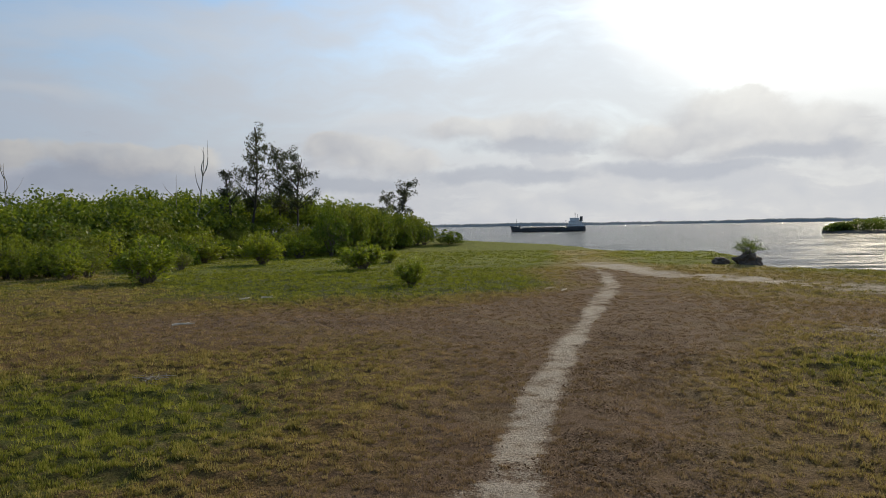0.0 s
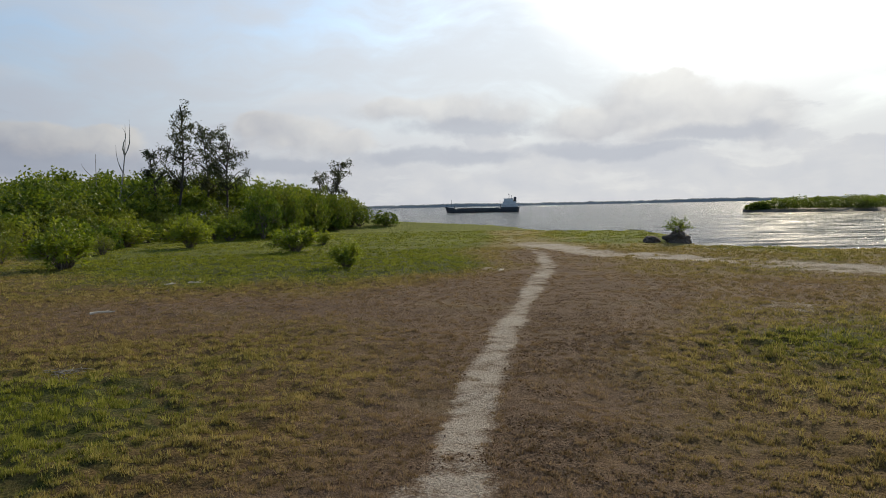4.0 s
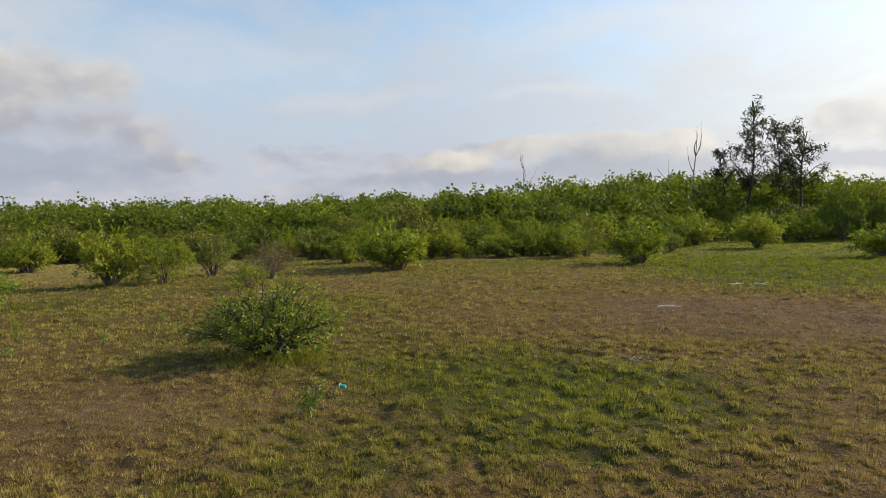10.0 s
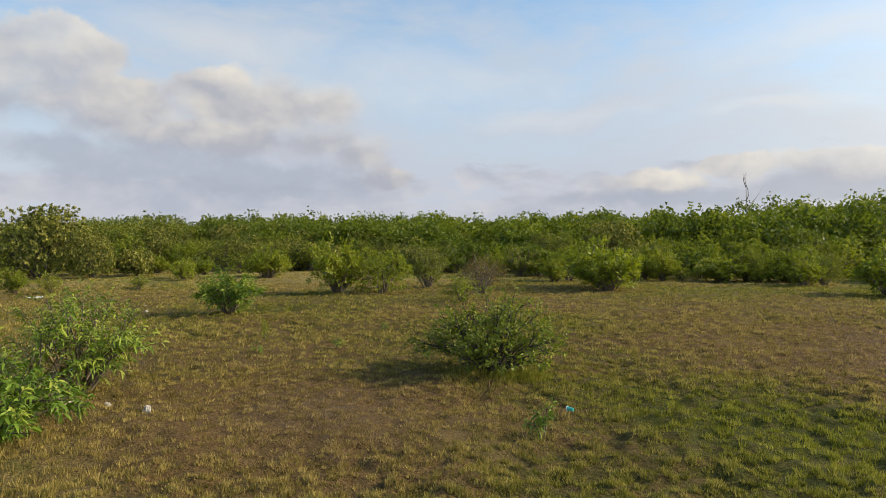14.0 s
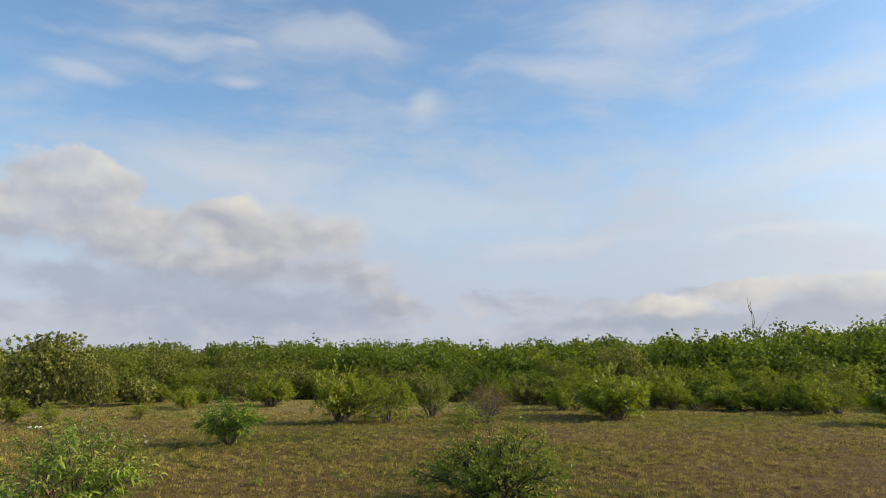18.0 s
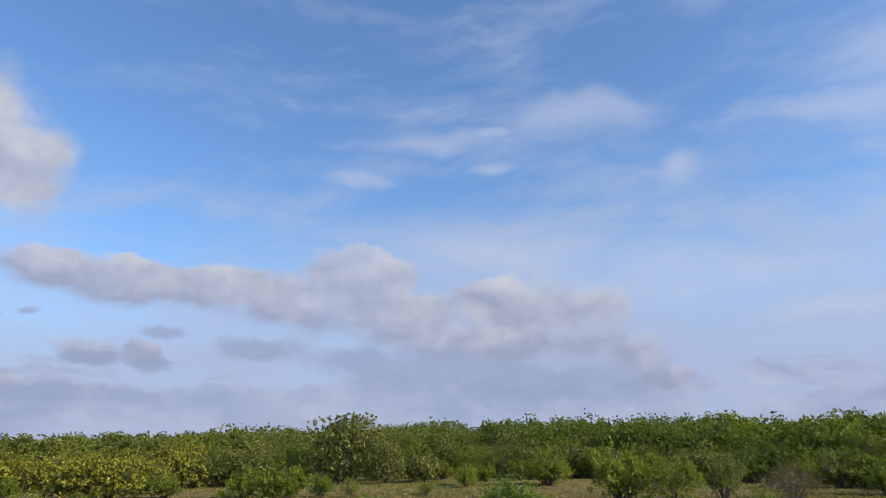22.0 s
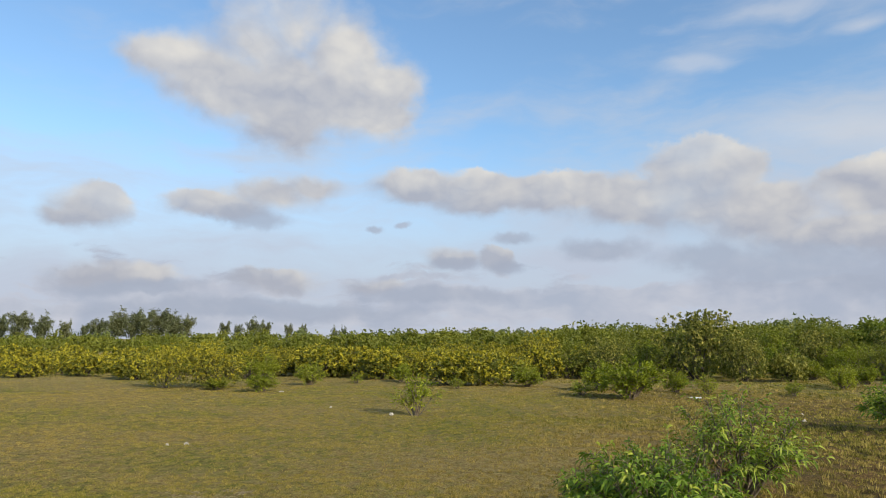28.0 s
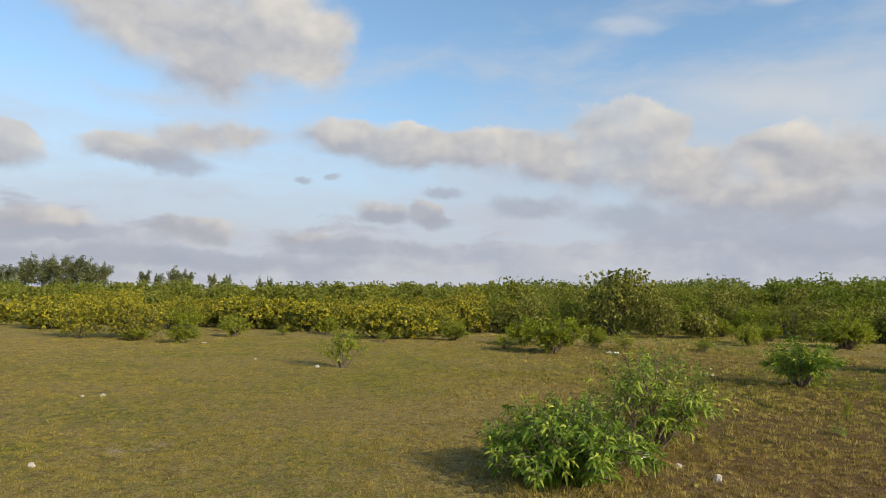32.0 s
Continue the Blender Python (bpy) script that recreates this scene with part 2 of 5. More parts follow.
    light = k.math("ADD", light, k.math("MULTIPLY", k.math("SUBTRACT", billow, 0.09), 1.7))
    tone = k.math("ADD", k.math("MULTIPLY", height, 0.40), k.math("ADD", light, k.math("ADD", k.ramp(el, 4.5, 17.0, 0.14, 0.60), k.ramp(az, 62.0, 40.0, 0.0, 0.28))), clamp=True)
    cloud = k.mix(tone, (3.9, 4.15, 4.9), (7.1, 6.9, 6.5))
    cloud = k.mix(k.math("MULTIPLY", wide_glow, 0.75), cloud, k.mix(tone, (7.0, 7.0, 7.1), (9.8, 9.7, 9.3)))
    bank_tone = k.math("ADD", k.math("MULTIPLY", light, 0.9), k.ramp(bank_n, 0.35, 0.65, 0.65, 0.25), clamp=True)
    bank_col = k.mix(bank_tone, k.mix(wide_glow, (3.8, 4.3, 5.4), (6.6, 6.8, 7.2)), k.mix(wide_glow, (5.9, 6.0, 6.6), (8.0, 8.0, 7.9)))
    col = k.mix(bank, col, bank_col)
    col = k.mix(k.math("MULTIPLY", heap, 0.93), col, cloud)
    col = k.mix(shelf, col, k.mix(k.math("MULTIPLY", light, 1.0, clamp=True), k.mix(wide_glow, (3.55, 4.05, 5.1), (5.5, 5.8, 6.4)), (5.0, 5.25, 6.0)))
    # the sky is brighter on the sun's side
    gain = k.ramp(az, 30.0, -10.0, 0.98, 1.16)
    col = k.vmath("SCALE", col, gain)
    back = WT.nodes.new("ShaderNodeBackground")
    back.inputs["Strength"].default_value = 0.1
    WT.links.new(col, back.inputs["Color"])
    out = WT.nodes.new("ShaderNodeOutputWorld")
    WT.links.new(back.outputs[0], out.inputs[0])


sky()
sun = new("sun", bpy.data.lights.new("sun", "SUN"))
sun.data.energy, sun.data.angle, sun.data.color = 5.0, radians(1.2), (1.0, 0.86, 0.62)
sun.matrix_world = look(SUN_WAY * 100, (0, 0, 0))

# ---------------------------------------------------------------- materials


def material(name):
    m = bpy.data.materials.new(name)
    m.use_nodes = True
    k = Nodes(m.node_tree)
    shader = m.node_tree.nodes["Principled BSDF"]
    return m, k, shader


def attribute(k, name):
    n = k.tree.nodes.new("ShaderNodeAttribute")
    n.attribute_name = name
    return n.outputs["Fac"]


def place_of(k):
    return k.tree.nodes.new("ShaderNodeNewGeometry").outputs["Position"]


def island(k):
    return k.tree.nodes.new("ShaderNodeNewGeometry").outputs["Random Per Island"]


def bump(k, shader, height, strength, distance):
    n = k.tree.nodes.new("ShaderNodeBump")
    n.inputs["Strength"].default_value, n.inputs["Distance"].default_value = strength, distance
    k.put(height, n.inputs["Height"])
    k.put(n.outputs[0], shader.inputs["Normal"])


def leaf_material(name, dark, bright, young=None, through=0.26, rough=0.45):
    """Leaves: their hue varies leaf by leaf, and some light passes through them."""
    m, k, shader = material(name)
    rnd = island(k)
    obj = k.tree.nodes.new("ShaderNodeObjectInfo").outputs["Random"]
    col = k.mix(k.ramp(rnd, 0.0, 1.0), dark, bright)
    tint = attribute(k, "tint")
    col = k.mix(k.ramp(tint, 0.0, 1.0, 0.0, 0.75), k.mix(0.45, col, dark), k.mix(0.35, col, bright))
    col = k.mix(k.math("MULTIPLY", obj, 0.50), col, k.mix(0.5, bright, (0.17, 0.15, 0.04)))
    col = k.mix(k.ramp(k.noise(place_of(k), 0.35, 2.0), 0.35, 0.7, 0.0, 0.35), col, dark)
    if young:
        col = k.mix(attribute(k, "young"), col, young)
    k.put(col, shader.inputs["Base Color"])
    shader.inputs["Roughness"].default_value = rough
    shader.inputs["Specular IOR Level"].default_value = 0.2
    thin = k.tree.nodes.new("ShaderNodeBsdfTranslucent")
    k.put(k.mix(1.0, col, (1.25, 1.3, 0.55), "MULTIPLY"), thin.inputs["Color"])
    both = k.tree.nodes.new("ShaderNodeMixShader")
    both.inputs[0].default_value = through
    k.put(shader.outputs[0], both.inputs[1])
    k.put(thin.outputs[0], both.inputs[2])
    k.put(both.outputs[0], k.tree.nodes["Material Output"].inputs["Surface"])
    return m


LEAF_GREEN = leaf_material("shrub_leaf_green", (0.078, 0.118, 0.011), (0.380, 0.410, 0.044), through=0.40)
LEAF_DEEP = leaf_material("shrub_leaf_deep_green", (0.036, 0.074, 0.011), (0.215, 0.270, 0.032), through=0.42)
LEAF_OLIVE = leaf_material("shrub_leaf_olive", (0.080, 0.110, 0.016), (0.260, 0.280, 0.044), through=0.34)
LEAF_YELLOW = leaf_material("belt_leaf_yellow", (0.040, 0.058, 0.010), (0.190, 0.200, 0.026), young=(0.42, 0.375, 0.032), through=0.22)
LEAF_CREAM = leaf_material("belt_leaf_cream", (0.040, 0.062, 0.012), (0.170, 0.190, 0.034), young=(0.36, 0.34, 0.08), through=0.26)
LEAF_LANCE = leaf_material("lance_leaf", (0.045, 0.105, 0.010), (0.230, 0.350, 0.036), young=(0.30, 0.34, 0.05), rough=0.5)
LEAF_SPARSE = leaf_material("sparse_leaf", (0.075, 0.120, 0.014), (0.290, 0.340, 0.044), young=(0.34, 0.33, 0.06), through=0.36)
LEAF_NEEDLE = leaf_material("needle_tufts", (0.026, 0.038, 0.018), (0.075, 0.088, 0.038), through=0.2)
LEAF_FAR = leaf_material("far_leaf", (0.080, 0.115, 0.045), (0.190, 0.230, 0.085), through=0.3)
LEAF_DISTANT = leaf_material("distant_tree_leaf", (0.085, 0.105, 0.060), (0.190, 0.215, 0.120), through=0.3)
LEAF_BROWN = leaf_material("withered_leaf", (0.11, 0.075, 0.03), (0.24, 0.17, 0.06), through=0.3)


LITTER = leaf_material("dead_leaf_litter", (0.050, 0.024, 0.014), (0.170, 0.090, 0.052), through=0.1, rough=0.8)


def bark_material(name, dark, light):
    m, k, shader = material(name)
    n = k.noise(k.mapping(place_of(k), scale=(1, 1, 0.3)), 24.0, 5.0, 0.6)
    k.put(k.mix(k.ramp(n, 0.3, 0.7), dark, light), shader.inputs["Base Color"])
    shader.inputs["Roughness"].default_value = 0.9
    bump(k, shader, n, 0.5, 0.01)
    return m


BARK = bark_material("grey_brown_bark", (0.06, 0.048, 0.036), (0.19, 0.155, 0.115))
DARK_BARK = bark_material("dark_bark", (0.030, 0.026, 0.022), (0.085, 0.072, 0.058))
DEAD_WOOD = bark_material("bleached_dead_wood", (0.16, 0.14, 0.115), (0.36, 0.33, 0.28))


def ground_material():
    m, k, shader = material("dry_turf_and_sand")
    pos = place_of(k)
    dry, sand = attribute(k, "dry"), attribute(k, "sand")
    big = k.noise(pos, 0.5, 4.0, 0.6)
    mid = k.noise(pos, 4.0, 5.0, 0.65)
    fine = k.noise(pos, 38.0, 4.0, 0.7)
    speck = k.noise(pos, 160.0, 2.0, 0.6)
    d = k.math("ADD", dry, k.math("MULTIPLY", k.math("SUBTRACT", mid, 0.5), 0.9))
    cover = k.math("MULTIPLY", attribute(k, "cover"), k.ramp(k.noise(k.mapping(pos, scale=(1.0, 1.0, 1.0)), 9.0, 4.0, 0.7), 0.36, 0.58, 0.35, 1.0))
    green = k.mix(k.ramp(fine, 0.3, 0.7), (0.030, 0.036, 0.009), (0.105, 0.114, 0.020))
    straw = k.mix(k.ramp(fine, 0.3, 0.7), (0.070, 0.042, 0.016), (0.215, 0.140, 0.056))
    red = k.mix(k.ramp(speck, 0.3, 0.7), (0.056, 0.034, 0.022), (0.235, 0.155, 0.100))
    litter = k.noise(k.mapping(pos, scale=(0.6, 1.0, 1.0)), 1.6, 5.0, 0.7)
    red = k.mix(k.math("MULTIPLY", k.ramp(litter, 0.53, 0.62), k.ramp(fine, 0.42, 0.60)), red, (0.042, 0.020, 0.013))
    green = k.mix(cover, green, k.mix(k.ramp(fine, 0.32, 0.68), (0.070, 0.086, 0.011), (0.220, 0.240, 0.032)))
    straw = k.mix(cover, straw, k.mix(k.ramp(fine, 0.32, 0.68), (0.175, 0.142, 0.052), (0.390, 0.325, 0.125)))
    turf = k.mix(k.ramp(d, 0.2, 0.65), green, straw)
    turf = k.mix(k.math("MULTIPLY", k.ramp(d, 0.70, 1.0), 0.85), turf, red)
    turf = k.mix(k.ramp(big, 0.5, 0.72, 0.0, 0.30), turf, (0.20, 0.165, 0.07))
    s = k.math("ADD", sand, k.math("ADD", k.math("MULTIPLY", k.math("SUBTRACT", mid, 0.5), 1.2),
                                   k.math("MULTIPLY", k.math("SUBTRACT", fine, 0.5), 1.0)))
    grit = k.mix(k.ramp(speck, 0.25, 0.75), (0.28, 0.235, 0.18), (0.58, 0.51, 0.41))
    grit = k.mix(k.ramp(mid, 0.55, 0.75, 0.0, 0.5), grit, (0.23, 0.18, 0.13))
    col = k.mix(k.ramp(s, 0.36, 0.84, 0.0, 0.92), turf, grit)
    k.put(col, shader.inputs["Base Color"])
    shader.inputs["Roughness"].default_value = 0.95
    shader.inputs["Specular IOR Level"].default_value = 0.1
    h = k.math("ADD", k.math("MULTIPLY", mid, 0.6), k.math("MULTIPLY", fine, 0.5))
    bump(k, shader, h, 1.0, 0.12)
    return m


def blade_material():
    m, k, shader = material("grass_blades")
    rnd, dry = k.math("ADD", k.math("MULTIPLY", island(k), 0.45), k.math("MULTIPLY", attribute(k, "tint"), 0.55)), attribute(k, "dry")
    d = k.math("ADD", dry, k.math("MULTIPLY", k.math("SUBTRACT", rnd, 0.5), 0.55))
    green = k.mix(rnd, (0.060, 0.074, 0.010), (0.340, 0.355, 0.042))
    straw = k.mix(rnd, (0.110, 0.076, 0.022), (0.470, 0.370, 0.120))
    red = k.mix(rnd, (0.090, 0.052, 0.032), (0.400, 0.270, 0.160))
    col = k.mix(k.ramp(d, 0.2, 0.65), green, straw)
    col = k.mix(k.math("MULTIPLY", k.ramp(d, 0.70, 1.0), 0.85), col, red)
    k.put(col, shader.inputs["Base Color"])
    shader.inputs["Roughness"].default_value = 0.7
    shader.inputs["Specular IOR Level"].default_value = 0.08
    thin = k.tree.nodes.new("ShaderNodeBsdfTranslucent")
    k.put(col, thin.inputs["Color"])
    both = k.tree.nodes.new("ShaderNodeMixShader")
    both.inputs[0].default_value = 0.35
    k.put(shader.outputs[0], both.inputs[1])
    k.put(thin.outputs[0], both.inputs[2])
    k.put(both.outputs[0], k.tree.nodes["Material Output"].inputs["Surface"])
    return m


def water_material():
    m, k, shader = material("rippled_estuary_water")
    pos = place_of(k)
    shader.inputs["Base Color"].default_value = (0.050, 0.062, 0.060, 1)
    shader.inputs["Roughness"].default_value = 0.10
    shader.inputs["IOR"].default_value = 1.33
    swell = k.noise(k.mapping(pos, rot=(0, 0, 0.5), scale=(0.35, 1.0, 1)), 0.7, 3.0, 0.5)
    chop = k.noise(k.mapping(pos, rot=(0, 0, 0.3), scale=(0.45, 1.0, 1)), 1.9, 5.0, 0.66)
    h = k.math("ADD", k.math("MULTIPLY", swell, 1.2), k.math("MULTIPLY", chop, 0.5))
    bump(k, shader, h, 1.0, 3.4)
    k.put(k.ramp(k.noise(k.mapping(pos, rot=(0, 0, 0.3), scale=(0.22, 1.0, 1)), 0.45, 5.0), 0.35, 0.65, 0.08, 0.24), shader.inputs["Roughness"])
    return m


def plain(name, dark, light, scale=6.0, rough=0.6, metal=0.0, relief=0.2):
    """A plain surface with faint blotches and fine grain."""
    m, k, shader = material(name)
    pos = place_of(k)
    n = k.math("ADD", k.math("MULTIPLY", k.noise(pos, scale, 4.0), 0.6), k.math("MULTIPLY", k.noise(pos, scale * 9, 3.0), 0.4))
    k.put(k.mix(k.ramp(n, 0.3, 0.7), dark, light), shader.inputs["Base Color"])
    shader.inputs["Roughness"].default_value, shader.inputs["Metallic"].default_value = rough, metal
    if relief:
        bump(k, shader, n, relief, 0.01)
    return m


GROUND, BLADES, WATER = ground_material(), blade_material(), water_material()

# ---------------------------------------------------------------- meshes


def mesh_of(name, v, faces, mat, **attrs):
    """A mesh from arrays: vertices (n, 3), faces (m, 3 or 4), float attributes per vertex."""
    me = bpy.data.meshes.new(name)
    v, faces = np.asarray(v, np.float32), np.asarray(faces, np.int32)
    n, sides = faces.shape
    me.vertices.add(len(v))
    me.vertices.foreach_set("co", v.ravel())
    me.loops.add(n * sides)
    me.loops.foreach_set("vertex_index", faces.ravel())
    me.polygons.add(n)
    me.polygons.foreach_set("loop_start", np.arange(n, dtype=np.int32) * sides)
    me.update(calc_edges=True)
    me.validate()
    for key, values in attrs.items():
        me.attributes.new(key, "FLOAT", "POINT").data.foreach_set("value", np.asarray(values, np.float32))
    me.materials.append(mat)
    return me


def smooth(me):
    me.polygons.foreach_set("use_smooth", np.ones(len(me.polygons), bool))
    return me


def part(name, me, parent, label=""):
    ob = new(name, me)
    ob.parent = parent
    return tagged(ob, label)


def value_noise(x, y, size, seed):
    """Smooth noise from 0 to 1 with cells of that size."""
    x, y = np.asarray(x, float) / size, np.asarray(y, float) / size
    i, j = np.floor(x).astype(np.int64), np.floor(y).astype(np.int64)
    u, w = x - i, y - j
    u, w = u * u * (3 - 2 * u), w * w * (3 - 2 * w)

    def h(a, b):
        s = np.sin(a * 127.1 + b * 311.7 + seed * 74.7) * 43758.5453
        return s - np.floor(s)

    return (h(i, j) * (1 - u) + h(i + 1, j) * u) * (1 - w) + (h(i, j + 1) * (1 - u) + h(i + 1, j + 1) * u) * w


def step(v, a, b):
    s = np.clip((np.asarray(v, float) - a) / (b - a), 0, 1)
    return s * s * (3 - 2 * s)


# ---------------------------------------------------------------- lie of the land
SEA = -2.2
SHORE = [(-3000, 1500), (-300, 230), (-60, 100), (-14, 72), (0.5, 60), (2.2, 54), (8.6, 49), (10.4, 41.5), (14.6, 37.6), (15.2, 35.6),
         (12.6, 29), (11.9, 26.6), (12.7, 23.6), (14.6, 21.8), (20, 19), (40, 10), (90, -14), (3000, -1200)]
TRAIL = [(-1.5, -9.0), (-0.4, -3.0), (0.2, 1.2), (0.5, 3.6), (0.76, 4.8), (1.16, 6.45), (1.84, 8.85), (3.05, 12.9), (4.65, 18.1), (5.3, 21.6), (5.75, 26.6), (5.9, 29.5), (6.6, 33), (8.2, 40)]
WASH = [(6.2, 27.5), (6.8, 23.8), (7.3, 21.2), (8.3, 19.4), (9.4, 17.8), (10.2, 15.6), (13, 12)]


def to_line(x, y, line):
    """Distance to a line of points, and whether the place lies on its right-hand side."""
    best, side = np.full(np.shape(x), 1e9), np.zeros(np.shape(x))
    for (ax, ay), (bx, by) in zip(line, line[1:]):
        dx, dy = bx - ax, by - ay
        t = np.clip(((x - ax) * dx + (y - ay) * dy) / (dx * dx + dy * dy), 0, 1)
        ex, ey = x - ax - t * dx, y - ay - t * dy
        d = np.hypot(ex, ey)
        s = dx * (y - ay) - dy * (x - ax)
        closer = d < best - 1e-6
        side = np.where(closer, s, side)
        best = np.minimum(best, d)
    return best, side < 0


def inland(x, y):
    """Distance from the waterline, positive on land."""
    d, right = to_line(x, y, SHORE)
    wob = (value_noise(x, y, 1.1, 5) - 0.5) * 0.9 + (value_noise(x, y, 0.35, 6) - 0.5) * 0.3
    return np.where(right, d, -d) + wob * (d < 6)


def rise(x, y):
    """The low dune under the thicket."""
    r = np.hypot(x, y)
    return 1.1 * np.exp(-((x + 21) ** 2 + (y - 55) ** 2) / (2 * 17.0 ** 2)) * step(r, 40, 54)


def sand_near(x, y):
    return 1 - step(to_line(x, y, TRAIL)[0], 0.2, 0.7)


def tussock(x, y):
    """Tussocks a hand or two across, 0 in the hollows and 1 on top."""
    return 0.6 * value_noise(x, y, 0.17, 3) + 0.4 * value_noise(x + 0.5 * y, y, 0.10, 4)


def ground_z(x, y):
    x, y = np.asarray(x, float), np.asarray(y, float)
    r = np.hypot(x, y)
    s = inland(x, y)
    fade = 1 - step(r, 45, 120)
    z = rise(x, y) + fade * (0.055 * (value_noise(x, y, 2.3, 1) - 0.5) + 0.06 * (value_noise(x, y, 0.7, 2) - 0.5)
                             + 0.095 * (tussock(x, y) - 0.5) * (1 - step(r, 22, 32)) * (1 - 0.75 * sand_near(x, y)) * (1 - 0.75 * np.clip(1.8 * (dry_at(x, y) - 0.5), 0, 1)) * (1 - 0.75 * step(np.degrees(np.arctan2(-x, y)), 76, 102)))
    edge = step(s, 0.0, 0.9)
    return np.where(s > 0, z - 0.22 * (1 - edge), z - 0.22 - 2.4 * step(-s, 0.0, 0.5) - 3.0 * step(-s, 0.4, 8))


def sand_at(x, y):
    d, _ = to_line(x, y, TRAIL)
    w = 0.075 + 0.08 * value_noise(x, y, 1.3, 11) + 0.003 * np.hypot(x, y) + 0.16 * (1 - step(y, 3.2, 4.8))
    s = (0.41 + 0.28 * value_noise(x, y, 0.4, 13) + 0.26 * value_noise(x * 0.5, y, 0.11, 14)) * (1 - 0.35 * step(y, 19, 27)) * (1 - step(d, w * 0.5, w * 2.6))
    d, _ = to_line(x, y, WASH)
    s = np.maximum(s, (0.24 + 0.60 * value_noise(x, y, 1.1, 12) + 0.42 * value_noise(x * 0.4, y, 0.3, 15)) * (1 - step(d, 0.2, 1.9)))
    bare = np.exp(-((x - 6.4) ** 2 / 1.6 + (y - 10) ** 2 / 0.6)) * 0.5
    bare = np.maximum(bare, 0.5 * np.exp(-((x - 3.0) ** 2 + (y - 17.5) ** 2 / 0.6)))
    bare = np.maximum(bare, 0.42 * np.exp(-((x + 7.2) ** 2 + (y + 4.4) ** 2) / 0.8))
    s = np.maximum(s, bare)
    return np.maximum(s, 0.35 * (1 - step(inland(x, y), 0.2, 1.2)))


def dry_at(x, y):
    """0: green turf, 0.5: straw, 1: bare reddish stubble."""
    x, y = np.asarray(x, float), np.asarray(y, float)
    n = value_noise(x, y, 3.1, 21) * 0.6 + value_noise(x, y, 1.1, 22) * 0.4
    d = 0.50 + 0.50 * (n - 0.5)
    az = np.degrees(np.arctan2(-x, y))
    trail, _ = to_line(x, y, TRAIL)
    d = d + 0.55 * np.exp(-(trail / 2.4) ** 2) * step(y, -1.0, 3.5)
    d = d + 0.40 * np.exp(-((y - 12.2) / 2.4) ** 2) * step(x, -9, -3) * (1 - step(x, 8, 12))
    d = d - 0.50 * step(y - 0.25 * np.abs(x), 13.5, 18) * (1 - step(x, 4, 7)) * step(az, -14, -6) * (1 - step(az, 16, 30))
    d = d - 0.45 * step(y, 24, 30) * (1 - step(y, 60, 80)) * step(x, 2, 6)
    d = d - 0.40 * np.exp(-((x + 2.6) ** 2 + (y - 5.8) ** 2) / 4.0)
    d = d - 0.24 * np.exp(-((x - 5.2) ** 2 / 3 + (y - 7.4) ** 2 / 3))
    d = d + 0.28 * np.exp(-((x + 5.6) ** 2 + (y - 3.0) ** 2) / 3.0)
    # the turf away from the shore is dried evenly
    d = d + (0.52 + 0.7 * (d - 0.5) - d) * step(az, 60, 88)
    return np.clip(d, -0.2, 1.2)


# ---------------------------------------------------------------- ground, water, distance


def build_ground():
    """One sheet from underfoot to the horizon, finest where the land is seen near."""
    r = np.r_[0.0, np.geomspace(0.6, 60, 430), np.geomspace(63, 4200, 60)]
    a = np.radians(np.r_[np.arange(-46, 146, 0.45), np.arange(146, 314, 3.0)])
    n = len(a)
    rr, aa = np.meshgrid(r[1:], a, indexing="ij")
    x, y = (-np.sin(aa) * rr).ravel(), (np.cos(aa) * rr).ravel()
    x, y = np.r_[0.0, x], np.r_[0.0, y]
    v = np.stack([x, y, ground_z(x, y)], 1)
    i = np.arange(len(r) - 2)[:, None] * n + np.arange(n)[None] + 1
    j = np.arange(len(r) - 2)[:, None] * n + (np.arange(n)[None] + 1) % n + 1
    quads = np.stack([i, i + n, j + n, j], -1).reshape(-1, 4)
    first = np.arange(n) + 1
    tris = np.stack([np.zeros(n, int), first, np.roll(first, -1)], 1)
    flat = np.r_[quads[:, [0, 1, 2]], quads[:, [0, 2, 3]], tris]
    me = smooth(mesh_of("ground", v, flat, GROUND, dry=dry_at(x, y), sand=sand_at(x, y), cover=np.maximum(step(np.hypot(x, y), 15, 34), 0.85 * step(np.degrees(np.arctan2(-x, y)), 74, 98))))
    return tagged(new("ground", me), "flat grazed turf, green and dried brown, with a worn sandy trail", "ground", kind="structure")


def build_water():
    g = np.r_[-4200, -1200, -300, np.arange(-120, 121, 40), 300, 1200, 4200].astype(float)
    h = np.r_[-1500, -300, np.arange(-40, 201, 40), 400, 1200, 4200].astype(float)
    xx, yy = np.meshgrid(g, h)
    n = len(g)
    i = (np.arange(len(h) - 1)[:, None] * n + np.arange(n - 1)[None]).ravel()
    me = mesh_of("water", np.stack([xx.ravel(), yy.ravel(), np.full(xx.size, SEA)], 1), np.stack([i, i + 1, i + n + 1, i + n], 1), WATER)
    return tagged(new("water", me), "wide grey estuary water with small wind ripples", "water", kind="structure")


build_ground()
build_water()

# ---------------------------------------------------------------- plants: limbs and leaves


def unit(v):
    return v / np.maximum(np.linalg.norm(v, axis=-1, keepdims=True), 1e-9)


